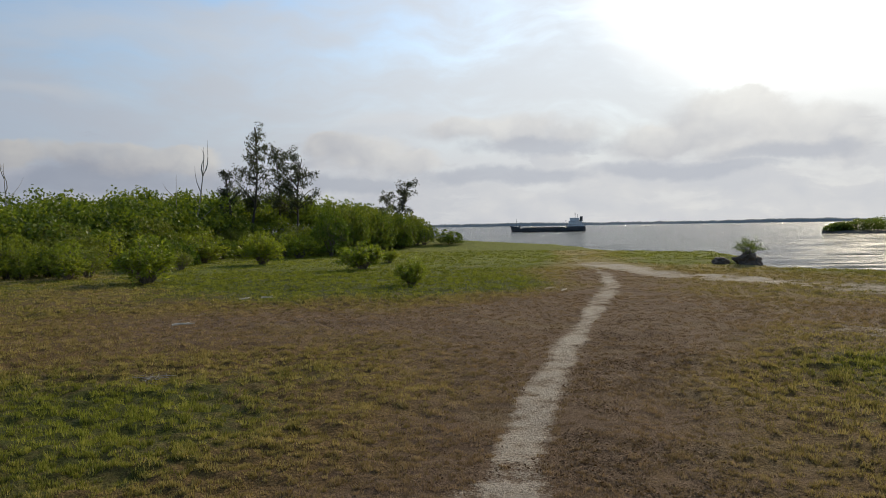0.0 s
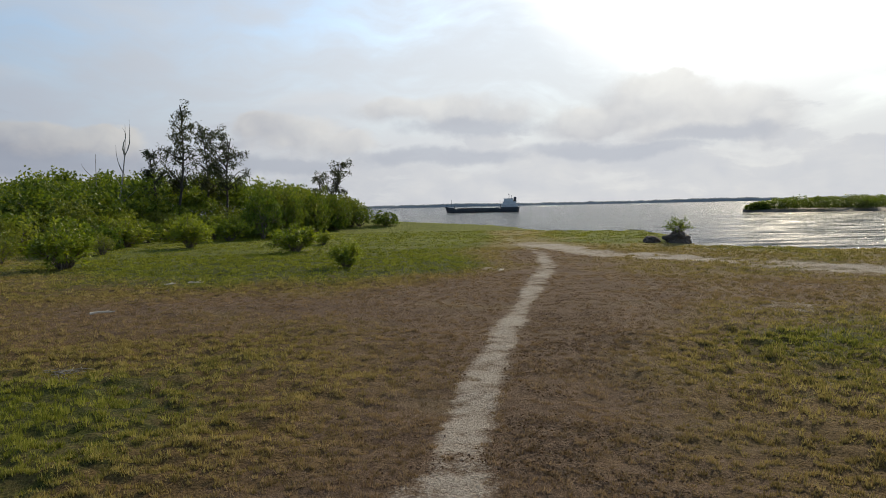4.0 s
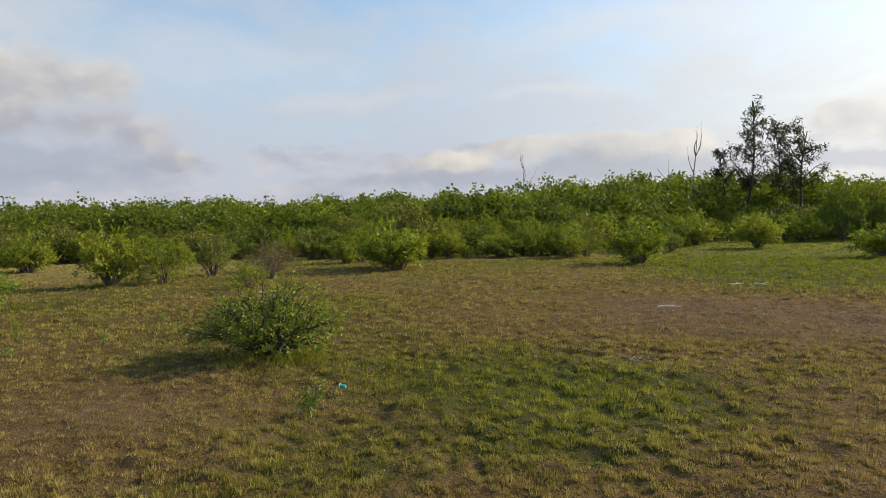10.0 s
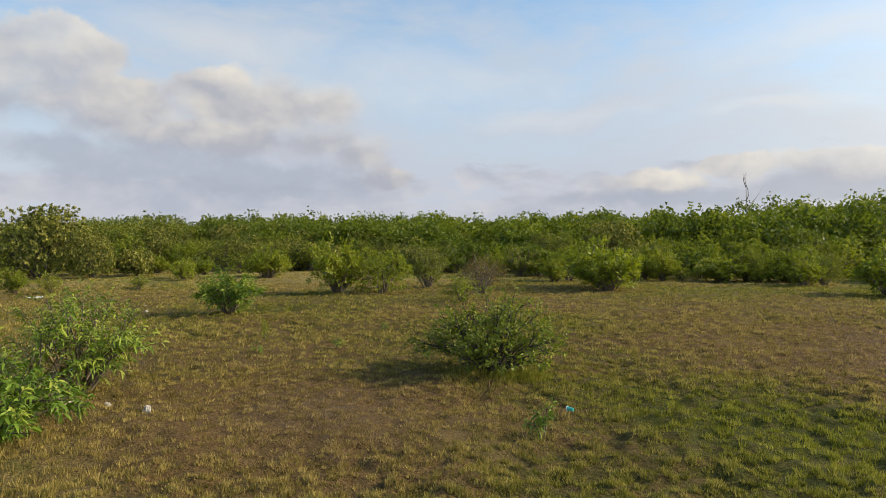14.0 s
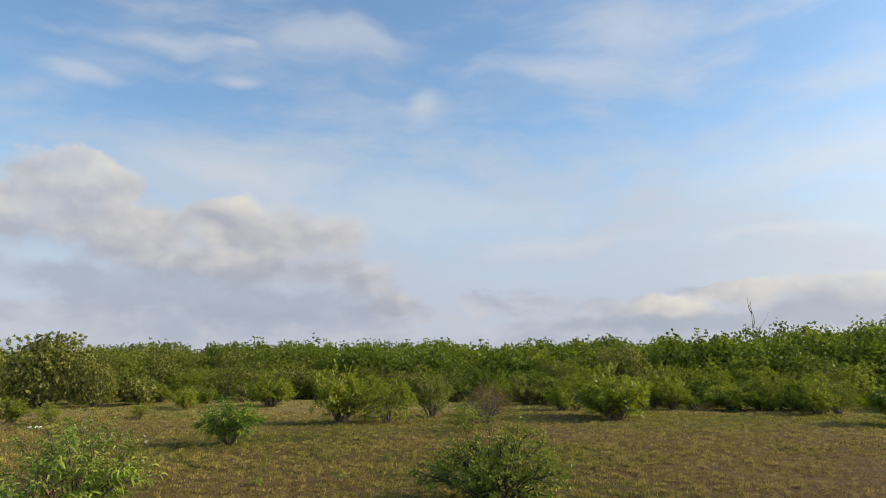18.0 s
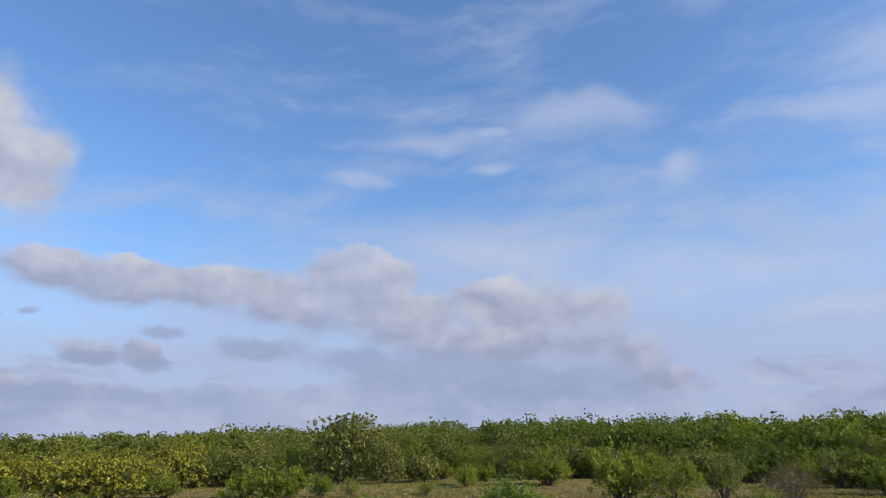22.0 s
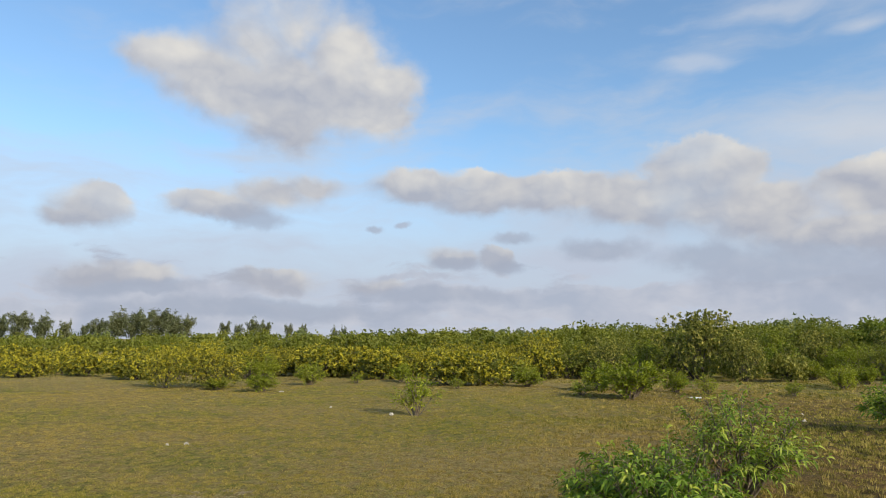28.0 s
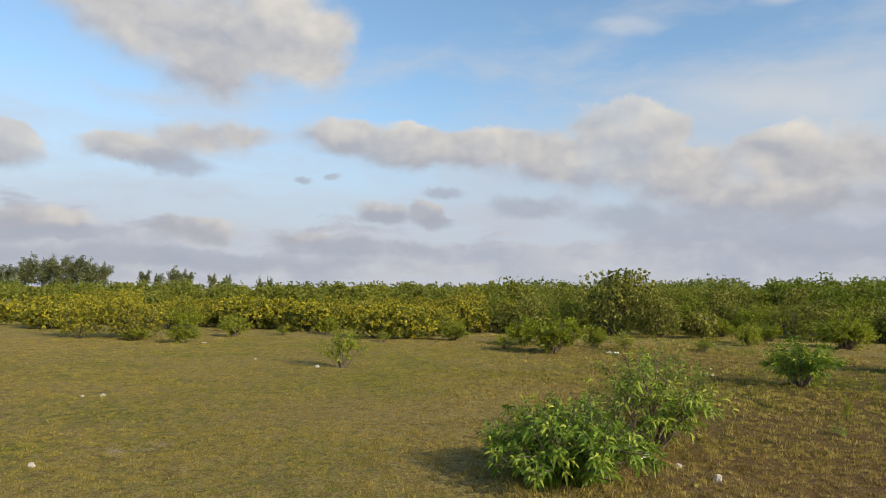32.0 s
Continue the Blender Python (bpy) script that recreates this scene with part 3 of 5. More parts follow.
class Limbs:
    """Tapered, bent tubes gathered into one mesh."""

    def __init__(self):
        self.v, self.f, self.n = [], [], 0

    def tube(self, points, r0, r1, sides=5):
        p = np.asarray(points, float)
        m = len(p)
        way = unit(np.gradient(p, axis=0))
        ref = np.where(np.abs(way[:, 2:3]) > 0.9, [[1.0, 0, 0]], [[0, 0, 1.0]])
        u = unit(np.cross(way, ref))
        w = np.cross(way, u)
        rad = np.linspace(r0, r1, m)[:, None, None]
        a = np.arange(sides) * 2 * np.pi / sides
        ring = p[:, None] + rad * (np.cos(a)[None, :, None] * u[:, None] + np.sin(a)[None, :, None] * w[:, None])
        i = self.n + np.arange(m - 1)[:, None] * sides + np.arange(sides)[None]
        j = self.n + np.arange(m - 1)[:, None] * sides + (np.arange(sides)[None] + 1) % sides
        self.v.append(ring.reshape(-1, 3))
        self.f.append(np.stack([i, j, j + sides, i + sides], -1).reshape(-1, 4))
        self.n += m * sides

    def mesh(self, name, mat):
        return smooth(mesh_of(name, np.concatenate(self.v), np.concatenate(self.f), mat))


def bent(a, b, rng, sway=0.12, n=6, lift=0.0):
    """A bent line of points from a to b."""
    t = np.linspace(0, 1, n)[:, None]
    a, b = np.asarray(a, float), np.asarray(b, float)
    span = np.linalg.norm(b - a)
    off = rng.normal(0, sway * span, (2, 3))
    return a + (b - a) * t + off[0] * np.sin(np.pi * t) * 0.7 + off[1] * np.sin(2 * np.pi * t) * 0.35 + np.array([0, 0, lift * span]) * np.sin(np.pi * t)


def leaf_arrays(base, way, length, width, droop, rng, fine=False, face=None):
    """Folded leaves; fine ones bend over along their length. Returns vertices and triangles."""
    n = len(base)
    way = unit(way)
    face = np.array([0, 0, 1.0]) if face is None else face
    side = unit(np.cross(way, unit(rng.normal(0, 0.45, (n, 3)) + face)))
    up = np.cross(side, way)
    L, W = np.broadcast_to(length, n)[:, None], np.broadcast_to(width, n)[:, None]
    down = np.array([0, 0, -1.0])
    if not fine:
        mid = base + way * L * 0.55 + down * L * droop * 0.3
        v = np.stack([base, mid + side * W / 2 + up * W * 0.14, base + way * L + down * L * droop, mid - side * W / 2 + up * W * 0.14], 1)
        t = np.array([[0, 2, 1], [0, 3, 2]])
    else:
        m1 = base + way * L * 0.35 + down * L * droop * 0.10
        m2 = base + way * L * 0.72 + down * L * droop * 0.45
        tip = base + way * L * 0.98 + down * L * droop
        v = np.stack([base, m1 + side * W / 2 + up * W * 0.16, m1 - side * W / 2 + up * W * 0.16,
                      m2 + side * W * 0.42 + up * W * 0.12, m2 - side * W * 0.42 + up * W * 0.12, tip, m1, m2], 1)
        t = np.array([[0, 6, 1], [0, 2, 6], [1, 6, 3], [6, 7, 3], [2, 4, 6], [6, 4, 7], [3, 7, 5], [7, 4, 5]])
    k = v.shape[1]
    tri = (np.arange(n) * k)[:, None, None] + t[None]
    return v.reshape(-1, 3), tri.reshape(-1, 3), k


def sphere_dirs(n, rng, low=-0.35):
    z = rng.uniform(low, 1.0, n)
    a = rng.uniform(0, 2 * np.pi, n)
    q = np.sqrt(1 - z * z)
    return np.stack([q * np.cos(a), q * np.sin(a), z], 1)


Style = namedtuple("Style", "lobes clumps leaves leaf width droop spread fine young stems lobe_size")
STYLES = {
    "deep": Style(11, 230, 10, 0.110, 0.046, 0.12, 0.030, False, 0.0, 8, 0.36),
    "yellow": Style(12, 400, 9, 0.092, 0.046, 0.05, 0.026, False, 0.66, 6, 0.44),
    "dull": Style(14, 420, 9, 0.096, 0.048, 0.05, 0.026, False, 0.50, 6, 0.46),
}


def shrub_meshes(key, kind, w, h, seed, leaf_mat, bark=BARK, clumps=None, lean=(0, 0), trunk=0.0):
    """The stems and the foliage of a shrub of width w and height h: bowed stems, and a crown of lobes set with sprays of leaves."""
    s, rng = STYLES[kind], np.random.default_rng(seed)
    limbs = Limbs()
    n_lobe = s.lobes
    a = np.arange(n_lobe) * 2.399 + rng.uniform(0, 6)
    reach = np.sqrt(rng.uniform(0.08, 1.0, n_lobe)) * w * 0.36
    top = h * (0.80 - 0.42 * (reach / (w * 0.36)) ** 2) * rng.uniform(0.72, 1.08, n_lobe)
    lobe = np.stack([np.cos(a) * reach + lean[0], np.sin(a) * reach + lean[1], np.maximum(0.9 * top, 0.22 * h)], 1)
    size = s.lobe_size * np.stack([np.full(n_lobe, w * 0.55), np.full(n_lobe, w * 0.55), np.full(n_lobe, h * 0.62)], 1) * rng.uniform(0.7, 1.2, (n_lobe, 1))
    for i in range(s.stems):
        b = np.array([rng.normal(0, 0.03 * w), rng.normal(0, 0.03 * w), -0.06])
        if trunk:
            limbs.tube(bent(b, b + [0, 0, trunk], rng, 0.05, 3), 0.03 * h, 0.022 * h)
            b = b + [0, 0, trunk]
        c = lobe[i % n_lobe]
        limbs.tube(bent(b, c, rng, 0.10, 7, 0.05), 0.016 * h + 0.006, 0.005)
        for _ in range(3):
            t = rng.uniform(0.35, 0.8)
            q = b + (c - b) * t
            limbs.tube(bent(q, q + (unit(rng.normal(0, 1, 3) + [0, 0, 0.4]) * 0.33 * w), rng, 0.12, 5), 0.008, 0.003, 4)
    m = clumps or s.clumps
    which = rng.integers(0, n_lobe, m)
    d = sphere_dirs(m, rng, -0.55)
    centre = lobe[which] + d * size[which] * rng.uniform(0.55, 1.06, (m, 1)) ** 0.6
    skirt = rng.uniform(0, 1, m) < (0.24 if trunk else 0.30)
    ang = np.arctan2(d[:, 1], d[:, 0])
    low = np.stack([np.cos(ang) * w * rng.uniform(0.2, 0.46, m), np.sin(ang) * w * rng.uniform(0.2, 0.46, m), h * rng.uniform(0.05, 0.40, m)], 1)
    centre = np.where(skirt[:, None], low, centre)
    centre[:, 2] = np.maximum(centre[:, 2], 0.05 * h + rng.uniform(0, 0.10, m) * h)
    for c, q in zip(centre[: m // 6], which):
        limbs.tube(bent(lobe[q] * [1, 1, 0.8], c, rng, 0.12, 4), 0.0035, 0.0015, 3)
    k = s.leaves
    out = np.repeat(unit(d + [0, 0, 0.35]), k, 0)
    way = unit(out * 0.8 + rng.normal(0, 0.75, (m * k, 3)))
    base = np.repeat(centre, k, 0) + rng.normal(0, s.spread * 0.55, (m * k, 3))
    long = s.leaf * rng.uniform(0.65, 1.2, m * k)
    if not s.fine:
        # rosettes: leaves fan out from the tip of a shoot
        way = unit(np.cross(out, rng.normal(0, 1, (m * k, 3))) + out * 0.65 + [0, 0, 0.2])
    v, tri, per = leaf_arrays(base, way, long, long * s.width / s.leaf, s.droop, rng, s.fine, unit(out + [0, 0, 0.5]))
    new_growth = np.repeat((rng.uniform(0, 1, m) < s.young * (0.45 + 0.9 * np.clip(centre[:, 2] / h, 0, 1))), k)
    new_growth = new_growth & (rng.uniform(0, 1, m * k) < 0.85)
    young = np.repeat(new_growth.astype(float) * rng.uniform(0.4, 1.0, m * k), per)
    return limbs.mesh(key + "_trunk", bark), mesh_of(key + "_crown", v, tri, leaf_mat, young=young, tint=np.repeat(np.clip(0.55 * rng.uniform(0, 1, n_lobe)[which] + 0.45 * rng.uniform(0, 1, m), 0, 1), k * per))


def shoot_bush(key, w, h, seed, mat, bark, shoots, twigs, leaves, leaf, width, droop, fine=False, young=0.0, bare=0.35, droop_rim=0.50):
    """A bush of bowed shoots from one foot, each with side twigs that carry leaves along their outer part."""
    rnd = np.random.default_rng(seed)
    limbs = Limbs()
    base, way, out, fresh, tint = [], [], [], [], []
    for i in range(shoots):
        a = i * 2.399 + rnd.normal(0, 0.25)
        q = math.sqrt((i + 0.5) / shoots)
        end = np.array([math.cos(a) * w * 0.43 * q, math.sin(a) * w * 0.43 * q, h * (0.86 - droop_rim * q ** 2.2) * rnd.uniform(0.70, 1.12)])
        foot = np.array([math.cos(a) * 0.05 * w * rnd.uniform(0, 1), math.sin(a) * 0.05 * w * rnd.uniform(0, 1), -0.05])
        line = bent(foot, end, rnd, 0.07, 9, 0.16 * q)
        limbs.tube(line, 0.010 * h + 0.004, 0.003, 5 if fine else 4)
        hue = rnd.uniform(0, 1)
        for j in range(twigs):
            t = bare + (1 - bare) * (j + rnd.uniform(0, 1)) / twigs
            p = line[min(8, int(t * 8))]
            along = unit(end - foot)
            d = unit(along * rnd.uniform(0.3, 1.0) + rnd.normal(0, 0.55, 3) + [0, 0, 0.25] + np.array([math.cos(a), math.sin(a), 0]) * 0.3 * q)
            long = h * rnd.uniform(0.12, 0.26)
            tip = p + d * long
            tip[2] = max(tip[2], 0.04 * h)
            if j % 2 == 0 or fine:
                limbs.tube(bent(p, tip, rnd, 0.06, 4), 0.0040, 0.0016, 3)
            m = max(3, int(leaves * rnd.uniform(0.7, 1.3)))
            u = (0.25 + 0.75 * (np.arange(m) + 1) / m)[:, None]
            base.append(p + (tip - p) * u + rnd.normal(0, 0.006, (m, 3)))
            ang = np.arange(m) * 2.4 + rnd.uniform(0, 6)
            s1 = unit(np.cross(d, [0.3, 0.2, 1.0]))
            s2 = np.cross(d, s1)
            way.append(np.cos(ang)[:, None] * s1 + np.sin(ang)[:, None] * s2 + d * (0.35 + 0.7 * u) + rnd.normal(0, 0.22, (m, 3)) + [0, 0, 0.15])
            out.append(np.broadcast_to(unit(d + [0, 0, 0.9]), (m, 3)))
            new_shoot = rnd.uniform(0, 1) < young * (0.4 + 0.9 * max(0.0, tip[2]) / h)
            fresh.append((u[:, 0] > 0.6) * new_shoot * rnd.uniform(0.4, 1.0, m))
            tint.append(np.full(m, 0.5 * hue + 0.5 * rnd.uniform(0, 1)))
    base, way, out, fresh, tint = (np.concatenate(g) for g in (base, way, out, fresh, tint))
    base[:, 2] = np.maximum(base[:, 2], 0.02)
    long = leaf * rnd.uniform(0.65, 1.2, len(base))
    v, tri, per = leaf_arrays(base, way, long, long * width / leaf, droop, rnd, fine, out)
    return limbs.mesh(key + "_trunk", bark), mesh_of(key + "_crown", v, tri, mat, young=np.repeat(fresh, per), tint=np.repeat(tint, per))


def put_plant(name, meshes, x, y, turn, scale, label, category, group="", dz=-0.01, names=("trunk", "crown")):
    ob = new(name)
    z = float(ground_z(np.array([x]), np.array([y]))[0])
    ob.matrix_world = Matrix.LocRotScale((x, y, z + dz), Euler((0, 0, turn)), Vector(scale if isinstance(scale, tuple) else (scale,) * 3))
    for n, me in zip(names, meshes):
        part(n, me, ob)
    return tagged(ob, label, category, group)


# prototypes, one metre high and about 1.4 m wide, reused with other turns and sizes
PROTO = {
    "green": [shoot_bush(f"green_shrub_{i}", 1.6, 1.05, 10 + i, LEAF_GREEN, BARK, 34, 8, 10, 0.105, 0.044, 0.12) for i in range(4)],
    "deep": [shrub_meshes(f"deep_shrub_{i}", "deep", 1.4, 1.0, 20 + i, LEAF_DEEP) for i in range(3)],
    "olive": [shoot_bush(f"olive_shrub_{i}", 1.6, 1.05, 30 + i, LEAF_OLIVE, BARK, 28, 8, 8, 0.085, 0.034, 0.2) for i in range(3)],
    "yellow": [shrub_meshes(f"yellow_shrub_{i}", "yellow", 1.35, 1.0, 40 + i, LEAF_YELLOW, DARK_BARK, trunk=0.06) for i in range(4)],
    "dull": [shrub_meshes(f"dull_shrub_{i}", "dull", 1.4, 1.0, 45 + i, LEAF_CREAM, DARK_BARK, trunk=0.10) for i in range(3)],
    "small": [shoot_bush(f"small_shrub_{i}", 1.0, 1.1, 50 + i, LEAF_GREEN, BARK, 13, 8, 8, 0.10, 0.036, 0.3) for i in range(3)],
    "lance_far": [shoot_bush(f"lance_shrub_{i}", 1.7, 1.05, 60 + i, LEAF_LANCE, BARK, 34, 8, 10, 0.11, 0.030, 0.45, young=0.4) for i in range(2)],
    "withered": [shoot_bush("withered_shrub", 1.6, 1.05, 70, LEAF_BROWN, BARK, 26, 8, 4, 0.07, 0.026, 0.3)],
    # for crowns taller than a man, with leaves of the same size
    "tall_deep": [shrub_meshes(f"tall_deep_shrub_{i}", "deep", 1.4 * 2.2, 2.2, 80 + i, LEAF_DEEP, clumps=620) for i in range(3)],
    "tall_green": [shrub_meshes(f"tall_green_shrub_{i}", "deep", 1.5 * 2.2, 2.2, 84 + i, LEAF_GREEN, clumps=620) for i in range(3)],
    "tall_olive": [shrub_meshes(f"tall_olive_shrub_{i}", "deep", 1.5 * 2.2, 2.2, 88 + i, LEAF_OLIVE, clumps=560) for i in range(3)],
    "tall_dull": [shrub_meshes(f"tall_dull_shrub_{i}", "dull", 1.4 * 2.2, 2.2, 92 + i, LEAF_CREAM, DARK_BARK, trunk=0.08, clumps=1250) for i in range(2)],
    "tall_yellow": [shrub_meshes(f"tall_yellow_shrub_{i}", "yellow", 1.35 * 2.2, 2.2, 96 + i, LEAF_YELLOW, DARK_BARK, trunk=0.06, clumps=1100) for i in range(2)],
}
TALL = 2.2


def proto(kind, i, w, h):
    """The meshes of a shrub of that kind, and the scale that gives it width w and height h."""
    if h > 1.6 and "tall_" + kind in PROTO:
        pool, size = PROTO["tall_" + kind], TALL
    else:
        pool, size = PROTO[kind], 1.0
    sw = w / SPREAD[kind] / size
    return pool[i % len(pool)], (sw, sw, h / size)


WORDS = {
    "green": ("mangrove_shrub", "bushy bright green mangrove shrub on the turf", "shrub"),
    "deep": ("mangrove_shrub", "dense deep green mangrove shrub at the thicket edge", "shrub"),
    "olive": ("scrub_bush", "twiggy olive-green scrub bush with thin foliage", "shrub"),
    "yellow": ("yellow_shrub", "dark rounded shrub tipped with pale yellow leaves", "shrub"),
    "dull": ("olive_shrub", "dark rounded olive shrub with scattered yellowish leaf tips", "shrub"),
    "small": ("young_shrub", "small young green shrub standing alone in the grass", "shrub"),
    "lance_far": ("leafy_shrub", "loose green shrub with drooping narrow leaves", "shrub"),
    "withered": ("withered_shrub", "pale half-withered brownish shrub", "shrub"),
}
SPREAD = {"green": 1.5, "deep": 1.4, "olive": 1.5, "yellow": 1.35, "dull": 1.4, "small": 0.95, "lance_far": 1.6, "withered": 1.5}
rng = np.random.default_rng(7)
count = {}


def shrub(kind, x, y, w, h, group="shrubs on the turf"):
    """A shrub of that width and height; towards the thicket the yellow ones turn olive."""
    if kind == "yellow" and math.degrees(math.atan2(-x, y)) < 93:
        kind = "dull"
    i = count[kind] = count.get(kind, -1) + 1
    name, label, category = WORDS[kind]
    meshes, scale = proto(kind, i, w, h)
    return put_plant(name, meshes, x, y, rng.uniform(0, 6.28), scale, label, category, group)


shrub("green", -0.64, 18.71, 1.03, 0.81)
shrub("green", -2.83, 26.10, 1.99, 1.09)
shrub("deep", 0.74, 47.97, 2.02, 1.12)
shrub("green", -8.87, 21.20, 2.15, 1.34)
shrub("green", -7.63, 30.34, 2.05, 1.39)
shrub("green", -7.24, 36.28, 2.29, 1.36)
shrub("green", -2.14, 30.97, 1.05, 0.65)
shrub("olive", -10.04, 27.22, 1.15, 0.91)
shrub("green", -14.45, 23.89, 1.62, 1.61)
shrub("green", -13.16, 24.39, 2.27, 1.64)
shrub("green", -14.63, 16.31, 2.17, 1.43)
shrub("green", -15.11, 22.95, 2.07, 1.03)
shrub("withered", -16.48, 12.91, 1.81, 1.23)
shrub("green", -11.13, 32.89, 2.55, 1.27)
shrub("deep", -13.82, 24.94, 1.90, 1.06)
shrub("green", -16.74, 21.65, 1.37, 1.13)
shrub("olive", -12.12, 24.13, 1.35, 1.11)
shrub("olive", -14.68, 23.71, 1.40, 1.28)
shrub("olive", -18.74, 22.32, 1.45, 1.19)
shrub("green", -18.34, 9.16, 1.83, 1.57)
shrub("green", -17.95, 10.40, 2.05, 1.61)
shrub("olive", -18.90, 12.61, 1.51, 1.49)
shrub("green", -15.54, 17.03, 2.84, 1.50)
shrub("green", -18.75, 18.85, 1.98, 1.74)
shrub("lance_far", -14.91, 4.87, 1.59, 1.03)
shrub("small", -14.62, 10.76, 0.90, 0.70)
shrub("withered", -18.63, 14.71, 1.98, 1.07)
shrub("green", -28.60, 10.97, 2.19, 1.21)
shrub("yellow", -34.59, 5.27, 1.89, 1.87)
shrub("yellow", -35.64, 7.30, 1.62, 1.61)
shrub("green", -15.50, 23.42, 2.01, 0.99)
shrub("small", -29.22, 7.80, 1.15, 0.96)
shrub("small", -24.10, 5.02, 0.46, 0.45)
shrub("olive", -22.13, 28.16, 2.03, 1.30)
shrub("small", -15.53, -4.52, 0.95, 1.02)
shrub("green", -20.88, -11.24, 1.07, 0.67)
shrub("green", -24.09, -11.08, 1.12, 0.80)
shrub("green", -25.54, -3.36, 1.25, 0.72)
shrub("small", -22.02, -1.27, 0.88, 0.53)
shrub("green", -21.66, 0.16, 2.07, 1.24)
shrub("green", -24.49, -0.83, 1.38, 0.98)
shrub("green", -24.58, 1.60, 0.98, 0.77)
shrub("small", -23.10, 2.36, 0.73, 0.69)
shrub("yellow", -31.95, 4.85, 1.9, 2.0)
shrub("yellow", -32.56, 6.63, 1.53, 1.39)
shrub("yellow", -21.36, -15.06, 1.49, 1.66)
shrub("yellow", -21.90, -13.58, 2.27, 1.77)
shrub("yellow", -28.81, -9.99, 2.17, 1.43)
shrub("yellow", -25.75, -6.17, 2.13, 1.47)
shrub("yellow", -25.79, -4.93, 1.90, 1.36)
shrub("yellow", -35.09, -3.91, 2.58, 2.41)
shrub("yellow", -33.6, 3.25, 3.9, 3.25)
shrub("yellow", -32.48, -1.08, 2.36, 1.82)
shrub("yellow", -29.10, -15.30, 2.25, 1.61)
shrub("yellow", -29.15, -12.82, 2.23, 1.47)
shrub("yellow", -25.30, -19.38, 1.78, 1.32)
shrub("small", -23.76, -5.50, 0.55, 0.39)
shrub("small", -25.94, -9.97, 0.66, 0.47)
shrub("small", -23.45, 4.89, 0.51, 0.50)
shrub("green", -21.23, -13.05, 0.94, 0.46)
shrub("green", -27.80, 7.34, 0.97, 0.85)
shrub("green", -27.90, 10.81, 1.92, 1.37)
shrub("small", -11.02, 4.17, 0.11, 0.41)
shrub("dull", -21.4, 24.2, 3.3, 2.5)
shrub("dull", -27.6, 17.6, 2.4, 1.7)

# ---------------------------------------------------------------- thicket: single shrubs in front, woods behind
EDGE_AZ = (-1, 1, 8, 17, 22, 26, 33, 40, 47, 55, 64, 70, 76, 84, 92, 96, 101, 110, 118, 129, 140)
EDGE_R = (52, 47, 39, 38, 31, 27.5, 28, 30, 28, 28.5, 33, 35, 36, 37, 34, 30.5, 29, 31, 32.5, 34, 35)
TOP_AZ = (-1, 0.6, 2, 6, 9, 12, 17, 22, 26, 35, 44, 53, 64, 79, 92, 98, 105, 116, 122, 130, 140)
TOP_EL = (-0.5, -0.3, 0.6, 1.55, 2.0, 2.3, 2.75, 2.75, 2.6, 2.0, 1.75, 1.75, 1.65, 1.65, 1.3, 0.95, 0.8, 0.55, 0.35, 0.2, 0.1)


def thicket():
    rnd = np.random.default_rng(11)
    made = 0
    az = 0.9
    while az < 138:
        r0, el = np.interp(az, EDGE_AZ, EDGE_R), np.interp(az, TOP_AZ, TOP_EL)
        for row in range(-1, 4):
            if row < 0 and rnd.random() > 0.42:
                continue
            a = az + rnd.uniform(-1.1, 1.1)
            if a < 0.9 or rnd.random() < (0.14 if az < 94 else 0.04):
                continue
            r = r0 + 1.2 + row * 2.6 + rnd.uniform(-0.9, 0.9)
            full = 1.65 + r * math.tan(radians(el))
            h = (1.45 + (full - 1.45) * min(1.0, row / 3.2)) * rnd.uniform(0.68, 1.10) if az < 66 else max(1.0, (1.65 + r * math.tan(radians(el - (1.0 if row < 2 else 0.5)))) * rnd.uniform(0.75, 1.08))
            x, y = -math.sin(radians(a)) * r, math.cos(radians(a)) * r
            h = max(0.9, h - float(rise(x, y)))
            if row < 0:
                r = r0 - rnd.uniform(0.3, 2.6)
                x, y, h = -math.sin(radians(a)) * r, math.cos(radians(a)) * r, rnd.uniform(0.55, 1.05)
            if az > 64:
                kind = "yellow" if rnd.random() < (0.75 if row < 2 else 0.35) * (0.55 if az < 90 else 1.0) else rnd.choice(["green", "olive", "olive"])
            else:
                kind = rnd.choice(["green", "deep", "deep", "olive"])
            if az > 96 and 0 <= row < 3:
                kind = "yellow"
            if kind == "yellow" and az < 93:
                kind = "dull"
            if row < 0:
                kind = rnd.choice(["green", "olive", "small"])
            w = h * rnd.uniform(1.15, 1.6)
            i = int(rnd.integers(0, 12))
            name, label, category = WORDS[kind]
            meshes, scale = proto(kind, i, w, h)
            put_plant(name, meshes, x, y, rnd.uniform(0, 6.28), scale, label, category, "thicket at the edge of the turf")
            made += 1
        az += 64.0 / r0 * 1.05
    return made


thicket()
# the seaward end of the thicket
for i in range(13):
    a, r = 1.3 + 0.62 * i, 47.5 - 0.75 * i + (i % 3) * 0.9
    high = 1.65 + r * math.tan(radians(np.interp(a, TOP_AZ, TOP_EL))) + 0.15 * (i % 2)
    shrub(("deep", "green", "olive")[i % 3], -math.sin(radians(a)) * r, math.cos(radians(a)) * r, 2.5, high * 1.12, "thicket at the edge of the turf")


